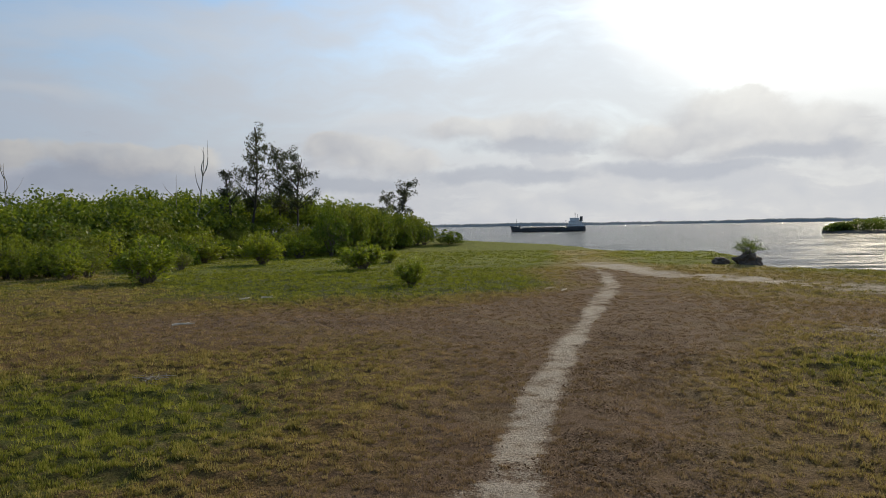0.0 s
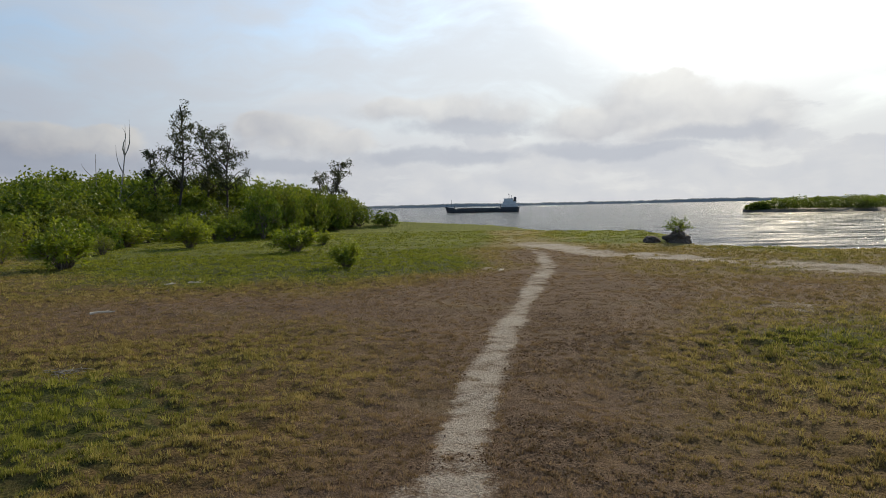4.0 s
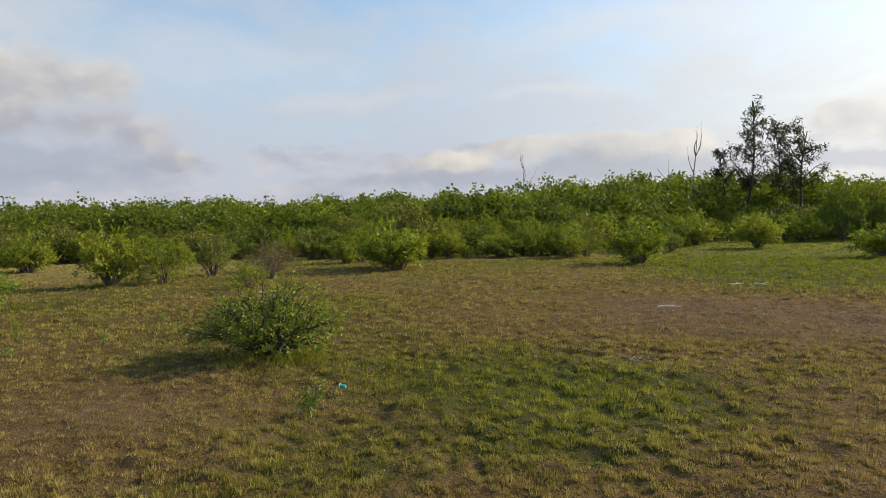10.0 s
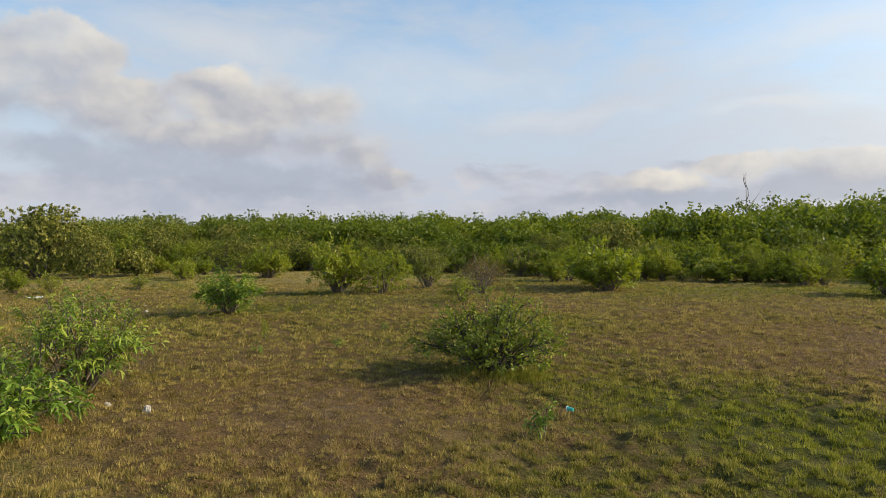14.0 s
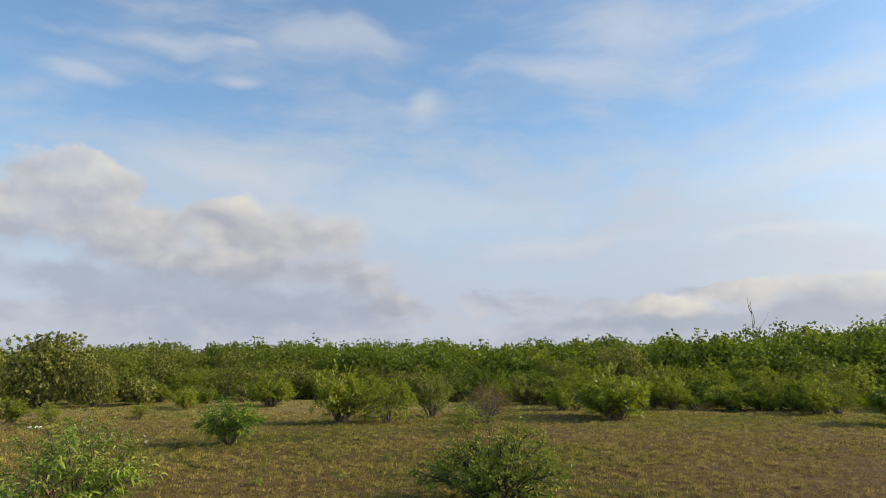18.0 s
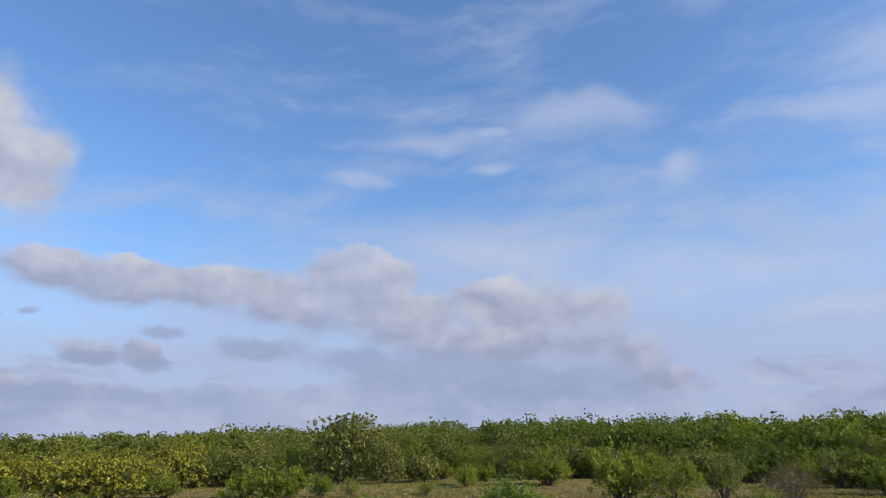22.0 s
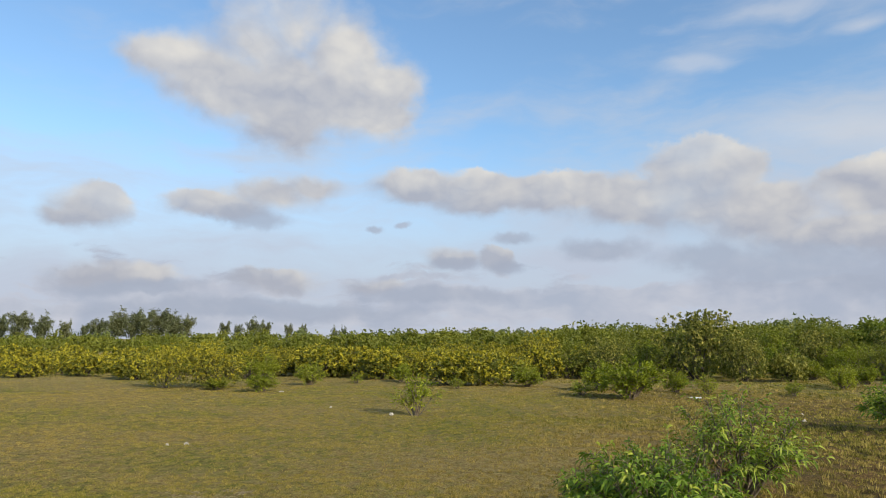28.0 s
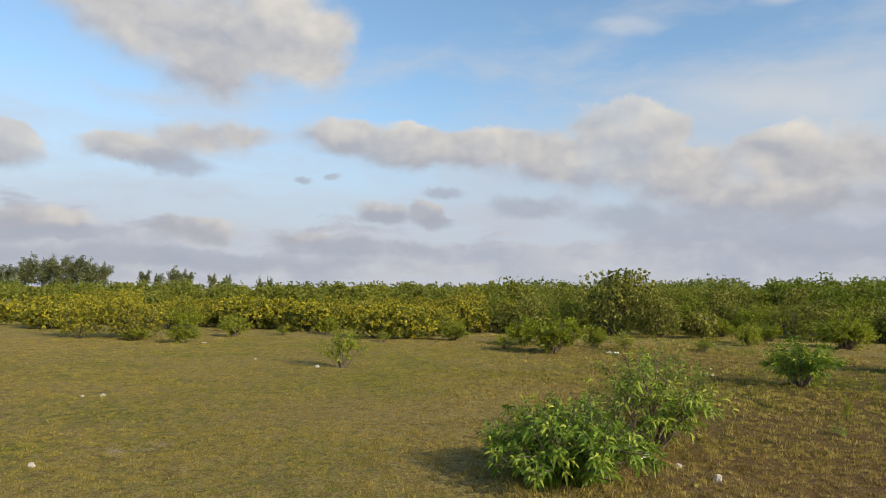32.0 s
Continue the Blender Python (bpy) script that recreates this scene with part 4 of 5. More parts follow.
def woods(name, label, mat, n, az0, az1, depth0, depth1, seed, leaf, top=1.0, per=260):
    """Crowns too many to count, as one mesh: domes set with leaves, on short stems."""
    rnd = np.random.default_rng(seed)
    vs, fs, tints, total = [], [], [], 0
    for _ in range(n):
        a = rnd.uniform(az0, az1)
        r = np.interp(a, EDGE_AZ, EDGE_R) + rnd.uniform(depth0, depth1)
        x, y = -math.sin(radians(a)) * r, math.cos(radians(a)) * r
        if float(inland(np.array([x]), np.array([y]))[0]) < 1.5:
            continue
        el = np.interp(a, TOP_AZ, TOP_EL)
        z0 = float(rise(x, y))
        h = max(1.0, (1.65 + r * math.tan(radians(el + rnd.normal(0, 0.16)))) * top * rnd.uniform(0.84, 1.06) - z0)
        w = h * rnd.uniform(0.40, 0.70)
        # each crown is a heap of leafy lobes
        m = rnd.integers(4, 8)
        lobe = sphere_dirs(m, rnd, -0.1) * [w, w, h * 0.42] * rnd.uniform(0.3, 1.0, (m, 1)) + [x, y, z0 + h * 0.42]
        size = rnd.uniform(0.36, 0.60, (m, 1)) * [w, w, 0.45 * h]
        # shoots with a rosette of leaves each
        tips = per // 7
        d = sphere_dirs(tips, rnd, -0.4)
        which = rnd.integers(0, m, tips)
        c = lobe[which] + d * size[which] * rnd.uniform(0.5, 0.86, (tips, 1))
        d, c = np.repeat(d, 7, 0), np.repeat(c, 7, 0) + rnd.normal(0, 0.05 * leaf, (tips * 7, 3))
        way = unit(np.cross(d, rnd.normal(0, 1, d.shape)) + d * 0.55 + [0, 0, 0.25])
        v, t, k = leaf_arrays(c, way, leaf * rnd.uniform(0.7, 1.3, len(c)), leaf * 0.45 * rnd.uniform(0.8, 1.2, len(c)), 0.08, rnd, face=unit(d + [0, 0, 0.6]))
        shade = 0.55 * rnd.uniform(0, 1, m)
        tints.append(np.repeat(np.repeat(shade[which] + 0.45 * rnd.uniform(0, 1, tips), 7), k))
        vs.append(v)
        fs.append(t + total)
        total += len(v)
        # broad inner sprays close the crown; their darker tint paints in its inner shade
        inner = per // 2
        which = rnd.integers(0, m, inner)
        d = sphere_dirs(inner, rnd, -0.8)
        c = lobe[which] + d * size[which] * rnd.uniform(0.1, 0.72, (inner, 1))
        v, t, k = leaf_arrays(c, unit(rnd.normal(0, 1, (inner, 3))), leaf * 1.6, leaf * 1.1, 0.1, rnd, face=rnd.normal(0, 1, (inner, 3)))
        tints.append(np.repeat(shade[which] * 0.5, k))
        vs.append(v)
        fs.append(t + total)
        total += len(v)
    return tagged(new(name, mesh_of(name, np.concatenate(vs), np.concatenate(fs), mat, tint=np.concatenate(tints))), label, "woodland", kind="stuff")


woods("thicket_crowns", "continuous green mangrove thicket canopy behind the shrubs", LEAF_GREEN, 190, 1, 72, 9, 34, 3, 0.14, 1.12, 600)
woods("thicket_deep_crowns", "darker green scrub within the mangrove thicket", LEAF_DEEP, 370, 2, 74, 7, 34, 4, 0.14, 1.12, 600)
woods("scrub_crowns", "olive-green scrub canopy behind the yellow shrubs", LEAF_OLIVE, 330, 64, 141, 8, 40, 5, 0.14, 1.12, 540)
for i, (a, r, w, high) in enumerate(((57.4, 62, 3.4, 4.0), (58.8, 62, 3.0, 3.9), (56.2, 63, 2.6, 3.7))):
    shrub("deep", -math.sin(radians(a)) * r, math.cos(radians(a)) * r, w, high * 1.1, "thicket at the edge of the turf")
woods("far_woods", "distant dull green woodland beyond the scrub", LEAF_FAR, 200, 64, 146, 40, 85, 6, 0.30, 1.12, 210)

# ---------------------------------------------------------------- grass


def grass():
    rnd = np.random.default_rng(5)
    x, y, tone, tall, broad, ox, oy = [], [], [], [], [], [], []
    # rings of turf: inner and outer radius, metres from tuft to tuft, blades to a tuft
    for r0, r1, gap, blades in ((2.4, 5.5, 0.072, 30), (5.5, 9.5, 0.088, 22), (9.5, 16, 0.115, 14), (16, 26, 0.17, 11), (26, 42, 0.40, 12)):
        n = int((r1 * r1 - r0 * r0) * radians(182) / 2 / gap ** 2)
        r = np.sqrt(rnd.uniform(r0 * r0, r1 * r1, n))
        a = np.radians(rnd.uniform(-42, 140, n))
        tx, ty = -np.sin(a) * r, np.cos(a) * r
        # tufts stand on a loose grid, so that bare gaps stay between them
        tx = (np.floor(tx / gap) + 0.5 + 0.62 * (rnd.uniform(0, 1, n) - 0.5)) * gap
        ty = (np.floor(ty / gap) + 0.5 + 0.62 * (rnd.uniform(0, 1, n) - 0.5)) * gap
        even = step(a, radians(84), radians(108))
        lush = 0.7 * tussock(tx, ty) + 0.3 * value_noise(tx, ty, 1.3, 32)
        keep = (sand_at(tx, ty) + 0.35 * (value_noise(tx, ty, 0.2, 33) - 0.5) < 0.47) & (inland(tx, ty) > 0.15) & (rnd.uniform(0, 1, n) < 0.8 * lush + 0.5)
        bare = np.clip(1.6 * (dry_at(tx, ty) - 0.62), 0, 1) * (1 - even)
        keep &= rnd.uniform(0, 1, n) > 0.25 * bare
        tx, ty, lush, r, a, even, bare = tx[keep], ty[keep], lush[keep], r[keep], a[keep], even[keep], bare[keep]
        n = len(tx)
        wide = (0.20 + 0.12 * rnd.uniform(0, 1, n)) * gap * (0.7 + 0.5 * lush)
        size = np.minimum(0.24 * gap + 0.018, 0.05) * (0.75 + 0.7 * lush) * rnd.uniform(0.6, 1.35, n) * (1 - 0.45 * even) * (1 - 0.35 * bare)
        dx, dy = rnd.normal(0, 1, (n, blades)) * wide[:, None], rnd.normal(0, 1, (n, blades)) * wide[:, None]
        x.append((tx[:, None] + dx).ravel())
        y.append((ty[:, None] + dy).ravel())
        ox.append((dx / gap).ravel())
        oy.append((dy / gap).ravel())
        own = np.clip(0.95 * rnd.uniform(0, 1, n) + 0.5 * (lush - 0.45), 0, 1)
        tone.append(np.repeat(0.50 + (1 - 0.65 * even) * (own - 0.50), blades))
        tall.append((size[:, None] * rnd.uniform(0.55, 1.25, (n, blades)) * np.exp(-1.2 * (dx ** 2 + dy ** 2) / gap ** 2)).ravel())
        broad.append((np.maximum(0.0085, 0.0014 * r)[:, None] * rnd.uniform(0.7, 1.3, (n, blades))).ravel())
    ox, oy = np.concatenate(ox), np.concatenate(oy)
    x, y, tone, h, w = (np.concatenate(q) for q in (x, y, tone, tall, broad))
    n = len(x)
    dry = dry_at(x, y) - 0.20 * (tone - 0.5)
    h = h * (1.2 - 0.45 * np.clip(dry, 0, 1))
    z = ground_z(x, y) - 0.004
    t = rnd.uniform(0, 6.283, n)
    lean = rnd.uniform(0.05, 0.65, n) * h
    # blades lean out of their tuft
    lt = np.arctan2(oy + rnd.normal(0, 0.12, n), ox + rnd.normal(0, 0.12, n))
    p = np.stack([x, y, z], 1)
    side = np.stack([np.cos(t), np.sin(t), 0 * t], 1) * (w / 2)[:, None]
    tip = p + np.stack([np.cos(lt) * lean, np.sin(lt) * lean, h], 1)
    v = np.stack([p - side, p + side, tip], 1).reshape(-1, 3)
    f = np.arange(3 * n).reshape(-1, 3)
    me = mesh_of("grass", v, f, BLADES, dry=np.repeat(dry, 3), tint=np.repeat(tone, 3))
    return tagged(new("grass", me), "short tussocky grass, green in patches, dried straw elsewhere", "grass", kind="stuff")


grass()


def leaf_litter():
    """Curled brown leaves strewn over the stubble beside the trail."""
    rnd = np.random.default_rng(9)
    n = 16000
    y = 3.0 + 9.0 * rnd.uniform(0, 1, n) ** 1.4
    t = np.interp(y, [p[1] for p in TRAIL], [p[0] for p in TRAIL])
    x = t + 0.3 + np.abs(rnd.normal(0, 0.85, n)) * rnd.choice([1, 1, 1, -0.9], n)
    keep = (value_noise(x, y, 0.42, 51) * 0.6 + value_noise(x, y, 0.9, 52) * 0.4 > 0.52) & (sand_at(x, y) < 0.6)
    x, y = x[keep], y[keep]
    n = len(x)
    p = np.stack([x, y, ground_z(x, y) + rnd.uniform(0.004, 0.022, n)], 1)
    a = rnd.uniform(0, 6.283, n)
    v, tri, per = leaf_arrays(p, np.stack([np.cos(a), np.sin(a), rnd.normal(0.15, 0.25, n)], 1), rnd.uniform(0.016, 0.032, n), rnd.uniform(0.009, 0.017, n), -0.1, rnd)
    me = mesh_of("leaf_litter", v, tri, LITTER)
    return tagged(new("leaf_litter", me), "curled reddish brown dead leaves strewn beside the trail", "dead leaves", kind="stuff")


leaf_litter()


# ---------------------------------------------------------------- near shrubs
put_plant("branching_bush", shoot_bush("branching_bush", 2.3, 1.12, 101, LEAF_SPARSE, DARK_BARK, 56, 13, 9, 0.056, 0.025, 0.2, True, 0.25, 0.34, 0.66), -6.72, 5.36, 0.4, 1.0,
          "low wide bush with crooked grey branches and small leaves", "bush")
put_plant("leafy_bush", shoot_bush("leafy_bush", 1.95, 0.86, 103, LEAF_LANCE, BARK, 80, 10, 11, 0.088, 0.022, 0.55, True, 0.3, 0.15, 0.62), -6.80, 0.15, 1.4, 1.0,
          "dense green bush with long drooping lance-shaped leaves", "bush")
put_plant("leafy_bush", shoot_bush("open_leafy_bush", 1.9, 1.22, 104, LEAF_LANCE, BARK, 36, 12, 9, 0.088, 0.022, 0.55, True, 0.5, 0.38), -8.55, 1.15, 2.1, 1.0,
          "open taller bush with yellow-green drooping leaves", "bush")
put_plant("withered_bush", shoot_bush("withered_bush", 1.1, 0.75, 105, LEAF_BROWN, BARK, 22, 9, 3, 0.06, 0.02, 0.4, True, 0.0, 0.3), -8.15, 0.75, 0.6, 1.0,
          "half-bare reddish brown twigs beside the leafy bush", "bush")
sprout = shoot_bush("sprout", 0.34, 0.46, 120, LEAF_LANCE, BARK, 3, 5, 7, 0.095, 0.022, 0.6, True, 0.3, 0.4)
put_plant("sapling", sprout, -4.33, 3.98, 0.0, (0.8, 0.8, 0.95), "thin sapling with a tuft of drooping leaves", "sapling")
for x, y, s in ((-8.0, 5.3, 0.5), (-9.3, 4.6, 0.6), (-9.8, 3.6, 0.55), (-7.1, 6.2, 0.45), (-11.0, 6.4, 0.5), (-13.0, 1.9, 0.7)):
    put_plant("sprout", sprout, x, y, x * 3, s, "tiny yellow-green sprout in the grass", "sprout", "sprouts in the grass")

# ---------------------------------------------------------------- trees above the thicket


def polar(az, r):
    return -math.sin(radians(az)) * r, math.cos(radians(az)) * r


def needle_tree(seed, h, spread, clumps, lean=(0.0, 0.0), bare_top=0.0, leaf=0.26, mat=LEAF_NEEDLE, low=0.35, boughs=22):
    """A thin-crowned casuarina: a slim trunk, rising limbs, hanging sprays of needles with gaps between."""
    rnd = np.random.default_rng(seed)
    limbs = Limbs()
    line = bent((0, 0, -0.1), (lean[0], lean[1], h * (1 - bare_top * 0.5)), rnd, 0.03, 10)
    limbs.tube(line, 0.012 * h, 0.004 * h, 6)
    centres = []
    n = boughs
    for i in range(n):
        t = rnd.uniform(low, 0.93)
        p = line[0] + (line[-1] - line[0]) * t
        p = line[min(9, int(t * 9))] * (1 - (t * 9) % 1) + line[min(9, int(t * 9) + 1)] * ((t * 9) % 1)
        a = rnd.uniform(0, 6.28)
        reach = spread * (0.95 - 0.35 * abs(t - 0.6)) * rnd.uniform(0.45, 1.05)
        e = p + np.array([math.cos(a) * reach, math.sin(a) * reach, reach * rnd.uniform(0.35, 1.15)])
        bough = bent(p, e, rnd, 0.08, 6, 0.05)
        limbs.tube(bough, 0.006 * h, 0.002 * h, 4)
        for q in bough[2:]:
            for _ in range(2):
                centres.append(q + rnd.normal(0, 0.13 * spread, 3))
    for _ in range(int(5 * bare_top * 4)):
        p = line[7]
        limbs.tube(bent(p, p + [rnd.normal(0, 0.16 * h * 0.5), rnd.normal(0, 0.16 * h * 0.5), h * bare_top * rnd.uniform(0.6, 1.2)], rnd, 0.06, 6), 0.005 * h, 0.0015 * h, 4)
    centres = np.array(centres)
    pick = rnd.permutation(len(centres))[:clumps]
    c = np.repeat(centres[pick], 24, 0) + rnd.normal(0, 0.075 * spread, (len(pick) * 24, 3))
    way = unit(rnd.normal(0, 0.8, c.shape) + [0, 0, 0.25])
    long = leaf * rnd.uniform(0.6, 1.3, len(c))
    v, t, k = leaf_arrays(c, way, long, 0.30 * long, 0.25, rnd)
    return limbs.mesh("needle_tree_limbs", DARK_BARK), mesh_of("needle_tree_crown", v, t, mat, tint=np.repeat(rnd.uniform(0, 1, len(c)), k))


def thicket_tree(seed, az, r, top_el, spread, clumps, label, lean=(0, 0), bare_top=0.0, leaf=0.20):
    x, y = polar(az, r)
    h = 1.65 + r * math.tan(radians(top_el)) - float(ground_z(np.array([x]), np.array([y]))[0])
    return put_plant("casuarina_tree", needle_tree(seed, h, spread, clumps, lean, bare_top, leaf), x, y, 0.0, 1.0, label, "tree",
                     "casuarinas above the thicket", names=("trunk", "crown"))


thicket_tree(201, 15.3, 45, 7.85, 1.25, 125, "slender dark casuarina with a thin ragged crown, the tallest", (0.6, 0))
thicket_tree(202, 12.9, 46, 6.2, 1.3, 115, "dark casuarina with an open wispy crown", (-0.2, 0))
thicket_tree(203, 11.6, 45, 6.3, 1.5, 115, "casuarina with bare twigs above a broad wispy crown", (0.5, 0), 0.22)
thicket_tree(204, 16.4, 44, 4.4, 0.9, 50, "low casuarina with sparse dark sprays", (-0.4, 0))
thicket_tree(205, 3.5, 51, 3.45, 0.95, 70, "leaning dark casuarina at the end of the thicket", (0.9, 0))
thicket_tree(206, 4.5, 51, 2.6, 0.8, 45, "low ragged casuarina at the end of the thicket", (0.2, 0))


def snag(seed, h, forks, lean):
    """A bare dead trunk with a few forks."""
    rnd = np.random.default_rng(seed)
    limbs = Limbs()
    line = bent((0, 0, -0.1), (lean, 0, h), rnd, 0.04, 9)
    limbs.tube(line, 0.012 * h + 0.01, 0.008, 5)
    for _ in range(forks):
        i = rnd.integers(3, 8)
        p = line[i]
        limbs.tube(bent(p, p + [rnd.normal(0, 0.10 * h), rnd.normal(0, 0.1 * h), h * rnd.uniform(0.12, 0.32)], rnd, 0.08, 6), 0.006 * h + 0.004, 0.004, 4)
    return (limbs.mesh("snag", DEAD_WOOD),)


for seed, az, r, el, forks, lean, label in ((301, 19.3, 42, 6.3, 6, 0.7, "bare forked dead tree standing above the thicket"),
                                           (302, 31.5, 46, 4.8, 3, -0.25, "thin leaning dead stem above the thicket"),
                                           (303, 20.2, 42, 4.2, 4, -0.2, "short bare dead stem in the thicket")):
    x, y = polar(az, r)
    h = 1.65 + r * math.tan(radians(el)) - float(ground_z(np.array([x]), np.array([y]))[0])
    put_plant("dead_tree", snag(seed, h, forks, lean), x, y, 0.0, 1.0, label, "dead tree", names=("trunk",))

far_tree = [needle_tree(400 + i, 5.2, 1.9, 150, (0.9 - 0.3 * i, 0), 0.0, 0.40, LEAF_DISTANT, 0.34, 26) for i in range(4)]
for i, (az, el, w) in enumerate(((133.6, 1.25, 0.8), (132.4, 0.8, 0.7), (131.0, 0.75, 0.8), (130.2, 1.0, 0.9), (128.9, 1.65, 1.0), (128.0, 1.6, 0.9), (127.2, 1.35, 0.9), (126.2, 1.75, 1.0), (125.2, 1.6, 1.0), (124.3, 1.15, 0.8),
                                 (121.3, 0.95, 0.6), (120.4, 0.85, 0.6), (119.3, 1.2, 0.8), (118.4, 0.95, 0.7), (116.5, 0.9, 0.5), (115.4, 0.8, 0.45), (113.0, 0.75, 0.45), (112.2, 0.7, 0.4), (135.0, 1.3, 0.9), (136.4, 1.2, 0.9))):
    x, y = polar(az, 104 + 5 * (i % 3))
    h = 1.65 + 108 * math.tan(radians(el)) + 0.2
    put_plant("distant_tree", far_tree[i % 4], x, y, i * 1.7, (1.05 * w * h / 5.2, 1.05 * w * h / 5.2, h / 5.2), "distant grey-green tree with a loose windswept crown", "tree",
              "distant trees beyond the scrub", names=("trunk", "crown"))

# ---------------------------------------------------------------- across the water


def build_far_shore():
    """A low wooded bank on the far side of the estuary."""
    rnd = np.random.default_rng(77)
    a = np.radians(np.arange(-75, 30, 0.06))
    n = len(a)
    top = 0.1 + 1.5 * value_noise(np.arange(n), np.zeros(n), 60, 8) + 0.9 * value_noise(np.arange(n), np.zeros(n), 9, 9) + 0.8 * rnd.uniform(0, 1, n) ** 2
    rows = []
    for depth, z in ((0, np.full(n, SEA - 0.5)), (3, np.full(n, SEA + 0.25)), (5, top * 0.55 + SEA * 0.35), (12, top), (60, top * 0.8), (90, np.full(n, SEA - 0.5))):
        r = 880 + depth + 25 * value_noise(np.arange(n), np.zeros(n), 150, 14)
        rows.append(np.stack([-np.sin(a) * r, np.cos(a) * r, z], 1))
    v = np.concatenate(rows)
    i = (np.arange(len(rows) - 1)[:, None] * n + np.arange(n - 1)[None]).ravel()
    # pale grey base colour: the haze over the water is painted into it
    me = mesh_of("backdrop_shore", v, np.stack([i, i + 1, i + n + 1, i + n], 1), plain("far_bank_haze_grey", (0.20, 0.215, 0.21), (0.28, 0.29, 0.27), 0.05, 1.0, relief=0))
    return tagged(new("backdrop_shore", me), "low wooded shore across the estuary, haze painted into its grey", "far shore", kind="structure")


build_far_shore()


def build_islet():
    """A low mangrove point that reaches into the water."""
    rnd = np.random.default_rng(88)
    a = np.radians(np.linspace(-62, -28.4, 90))
    n = len(a)
    narrow = np.sqrt(np.clip(np.linspace(1.0, 0.0, n) * 6, 0.02, 1))
    prof = ((0, SEA - 0.6), (0.05, SEA + 0.15), (0.12, SEA + 0.6), (0.5, SEA + 0.9), (0.9, SEA + 0.5), (1.0, SEA - 0.6))
    rows = []
    for t, z in prof:
        r = 200 + 34 * t * narrow + 2.2 * (value_noise(np.arange(n), np.zeros(n), 4, 3) - 0.5)
        rows.append(np.stack([-np.sin(a) * r, np.cos(a) * r, np.full(n, z)], 1))
    i = (np.arange(len(prof) - 1)[:, None] * n + np.arange(n - 1)[None]).ravel()
    bank = plain("dark_mud_bank", (0.045, 0.040, 0.034), (0.14, 0.12, 0.09), 0.8, 0.8)
    me = mesh_of("islet_ground", np.concatenate(rows), np.stack([i, i + 1, i + n + 1, i + n], 1), bank)
    tagged(new("islet_ground", me), "low dark mud bank of a mangrove point", "mud bank", kind="structure")
    vs, fs, total = [], [], 0
    for _ in range(330):
        q = rnd.uniform(0, 1)
        az = radians(-62 + 33.2 * q)
        r = 202.5 + rnd.uniform(0, 26) * min(1.0, (1 - q) * 6 + 0.05)
        h = rnd.uniform(2.2, 3.6) * min(1.0, 0.55 + (1 - q) * 6)
        w = h * rnd.uniform(0.6, 1.0)
        d = sphere_dirs(210, rnd, -0.5)
        c = d * [w, w, h * 0.55] * rnd.uniform(0.75, 1.05, (210, 1)) + [-math.sin(az) * r, math.cos(az) * r, SEA + 0.4 + h * 0.5]
        v, t, k = leaf_arrays(c, unit(d + rnd.normal(0, 0.7, d.shape)), 0.50 * rnd.uniform(0.6, 1.3, 210), 0.32, 0.2, rnd)
        vs.append(v), fs.append(t + total)
        total += len(v)
    me = mesh_of("islet_mangroves", np.concatenate(vs), np.concatenate(fs), LEAF_DEEP)
    tagged(new("islet_mangroves", me), "dense low mangroves covering the point across the water", "woodland", kind="stuff")


build_islet()

# ---------------------------------------------------------------- solid shapes


def finish(name, bm, mat, parent=None, label="", soft=False):
    me = bpy.data.meshes.new(name)
    bm.to_mesh(me)
    bm.free()
    me.materials.append(mat)
    if soft:
        smooth(me)
    ob = new(name, me)
    if parent is not None:
        ob.parent = parent
    return tagged(ob, label)


def box(bm, x0, x1, y0, y1, z0, z1, bevel=0.0):
    made = bmesh.ops.create_cube(bm, size=1.0)["verts"]
    for v in made:
        v.co = Vector((x0 + (v.co.x + 0.5) * (x1 - x0), y0 + (v.co.y + 0.5) * (y1 - y0), z0 + (v.co.z + 0.5) * (z1 - z0)))
    if bevel:
        edges = list({e for v in made for e in v.link_edges})
        bmesh.ops.bevel(bm, geom=edges, offset=bevel, segments=2, affect="EDGES")


def rod(bm, a, b, r0, r1, sides=8):
    a, b = Vector(a), Vector(b)
    turn = (b - a).to_track_quat("Z", "Y").to_matrix().to_4x4()
    bmesh.ops.create_cone(bm, cap_ends=True, segments=sides, radius1=r0, radius2=r1, depth=(b - a).length, matrix=Matrix.Translation((a + b) / 2) @ turn)


HULL = plain("dark_hull_paint", (0.030, 0.034, 0.040), (0.070, 0.070, 0.070), 0.4, 0.55)
RUST = plain("rusty_deck", (0.10, 0.065, 0.045), (0.20, 0.14, 0.10), 0.8, 0.8)
SHIP_WHITE = plain("ship_white_paint", (0.52, 0.53, 0.53), (0.74, 0.74, 0.72), 0.7, 0.5)
SHIP_GLASS = plain("dark_window_glass", (0.02, 0.025, 0.03), (0.04, 0.05, 0.06), 3.0, 0.12, relief=0)
MAST = plain("grey_mast_paint", (0.12, 0.12, 0.12), (0.24, 0.24, 0.24), 2.0, 0.6)


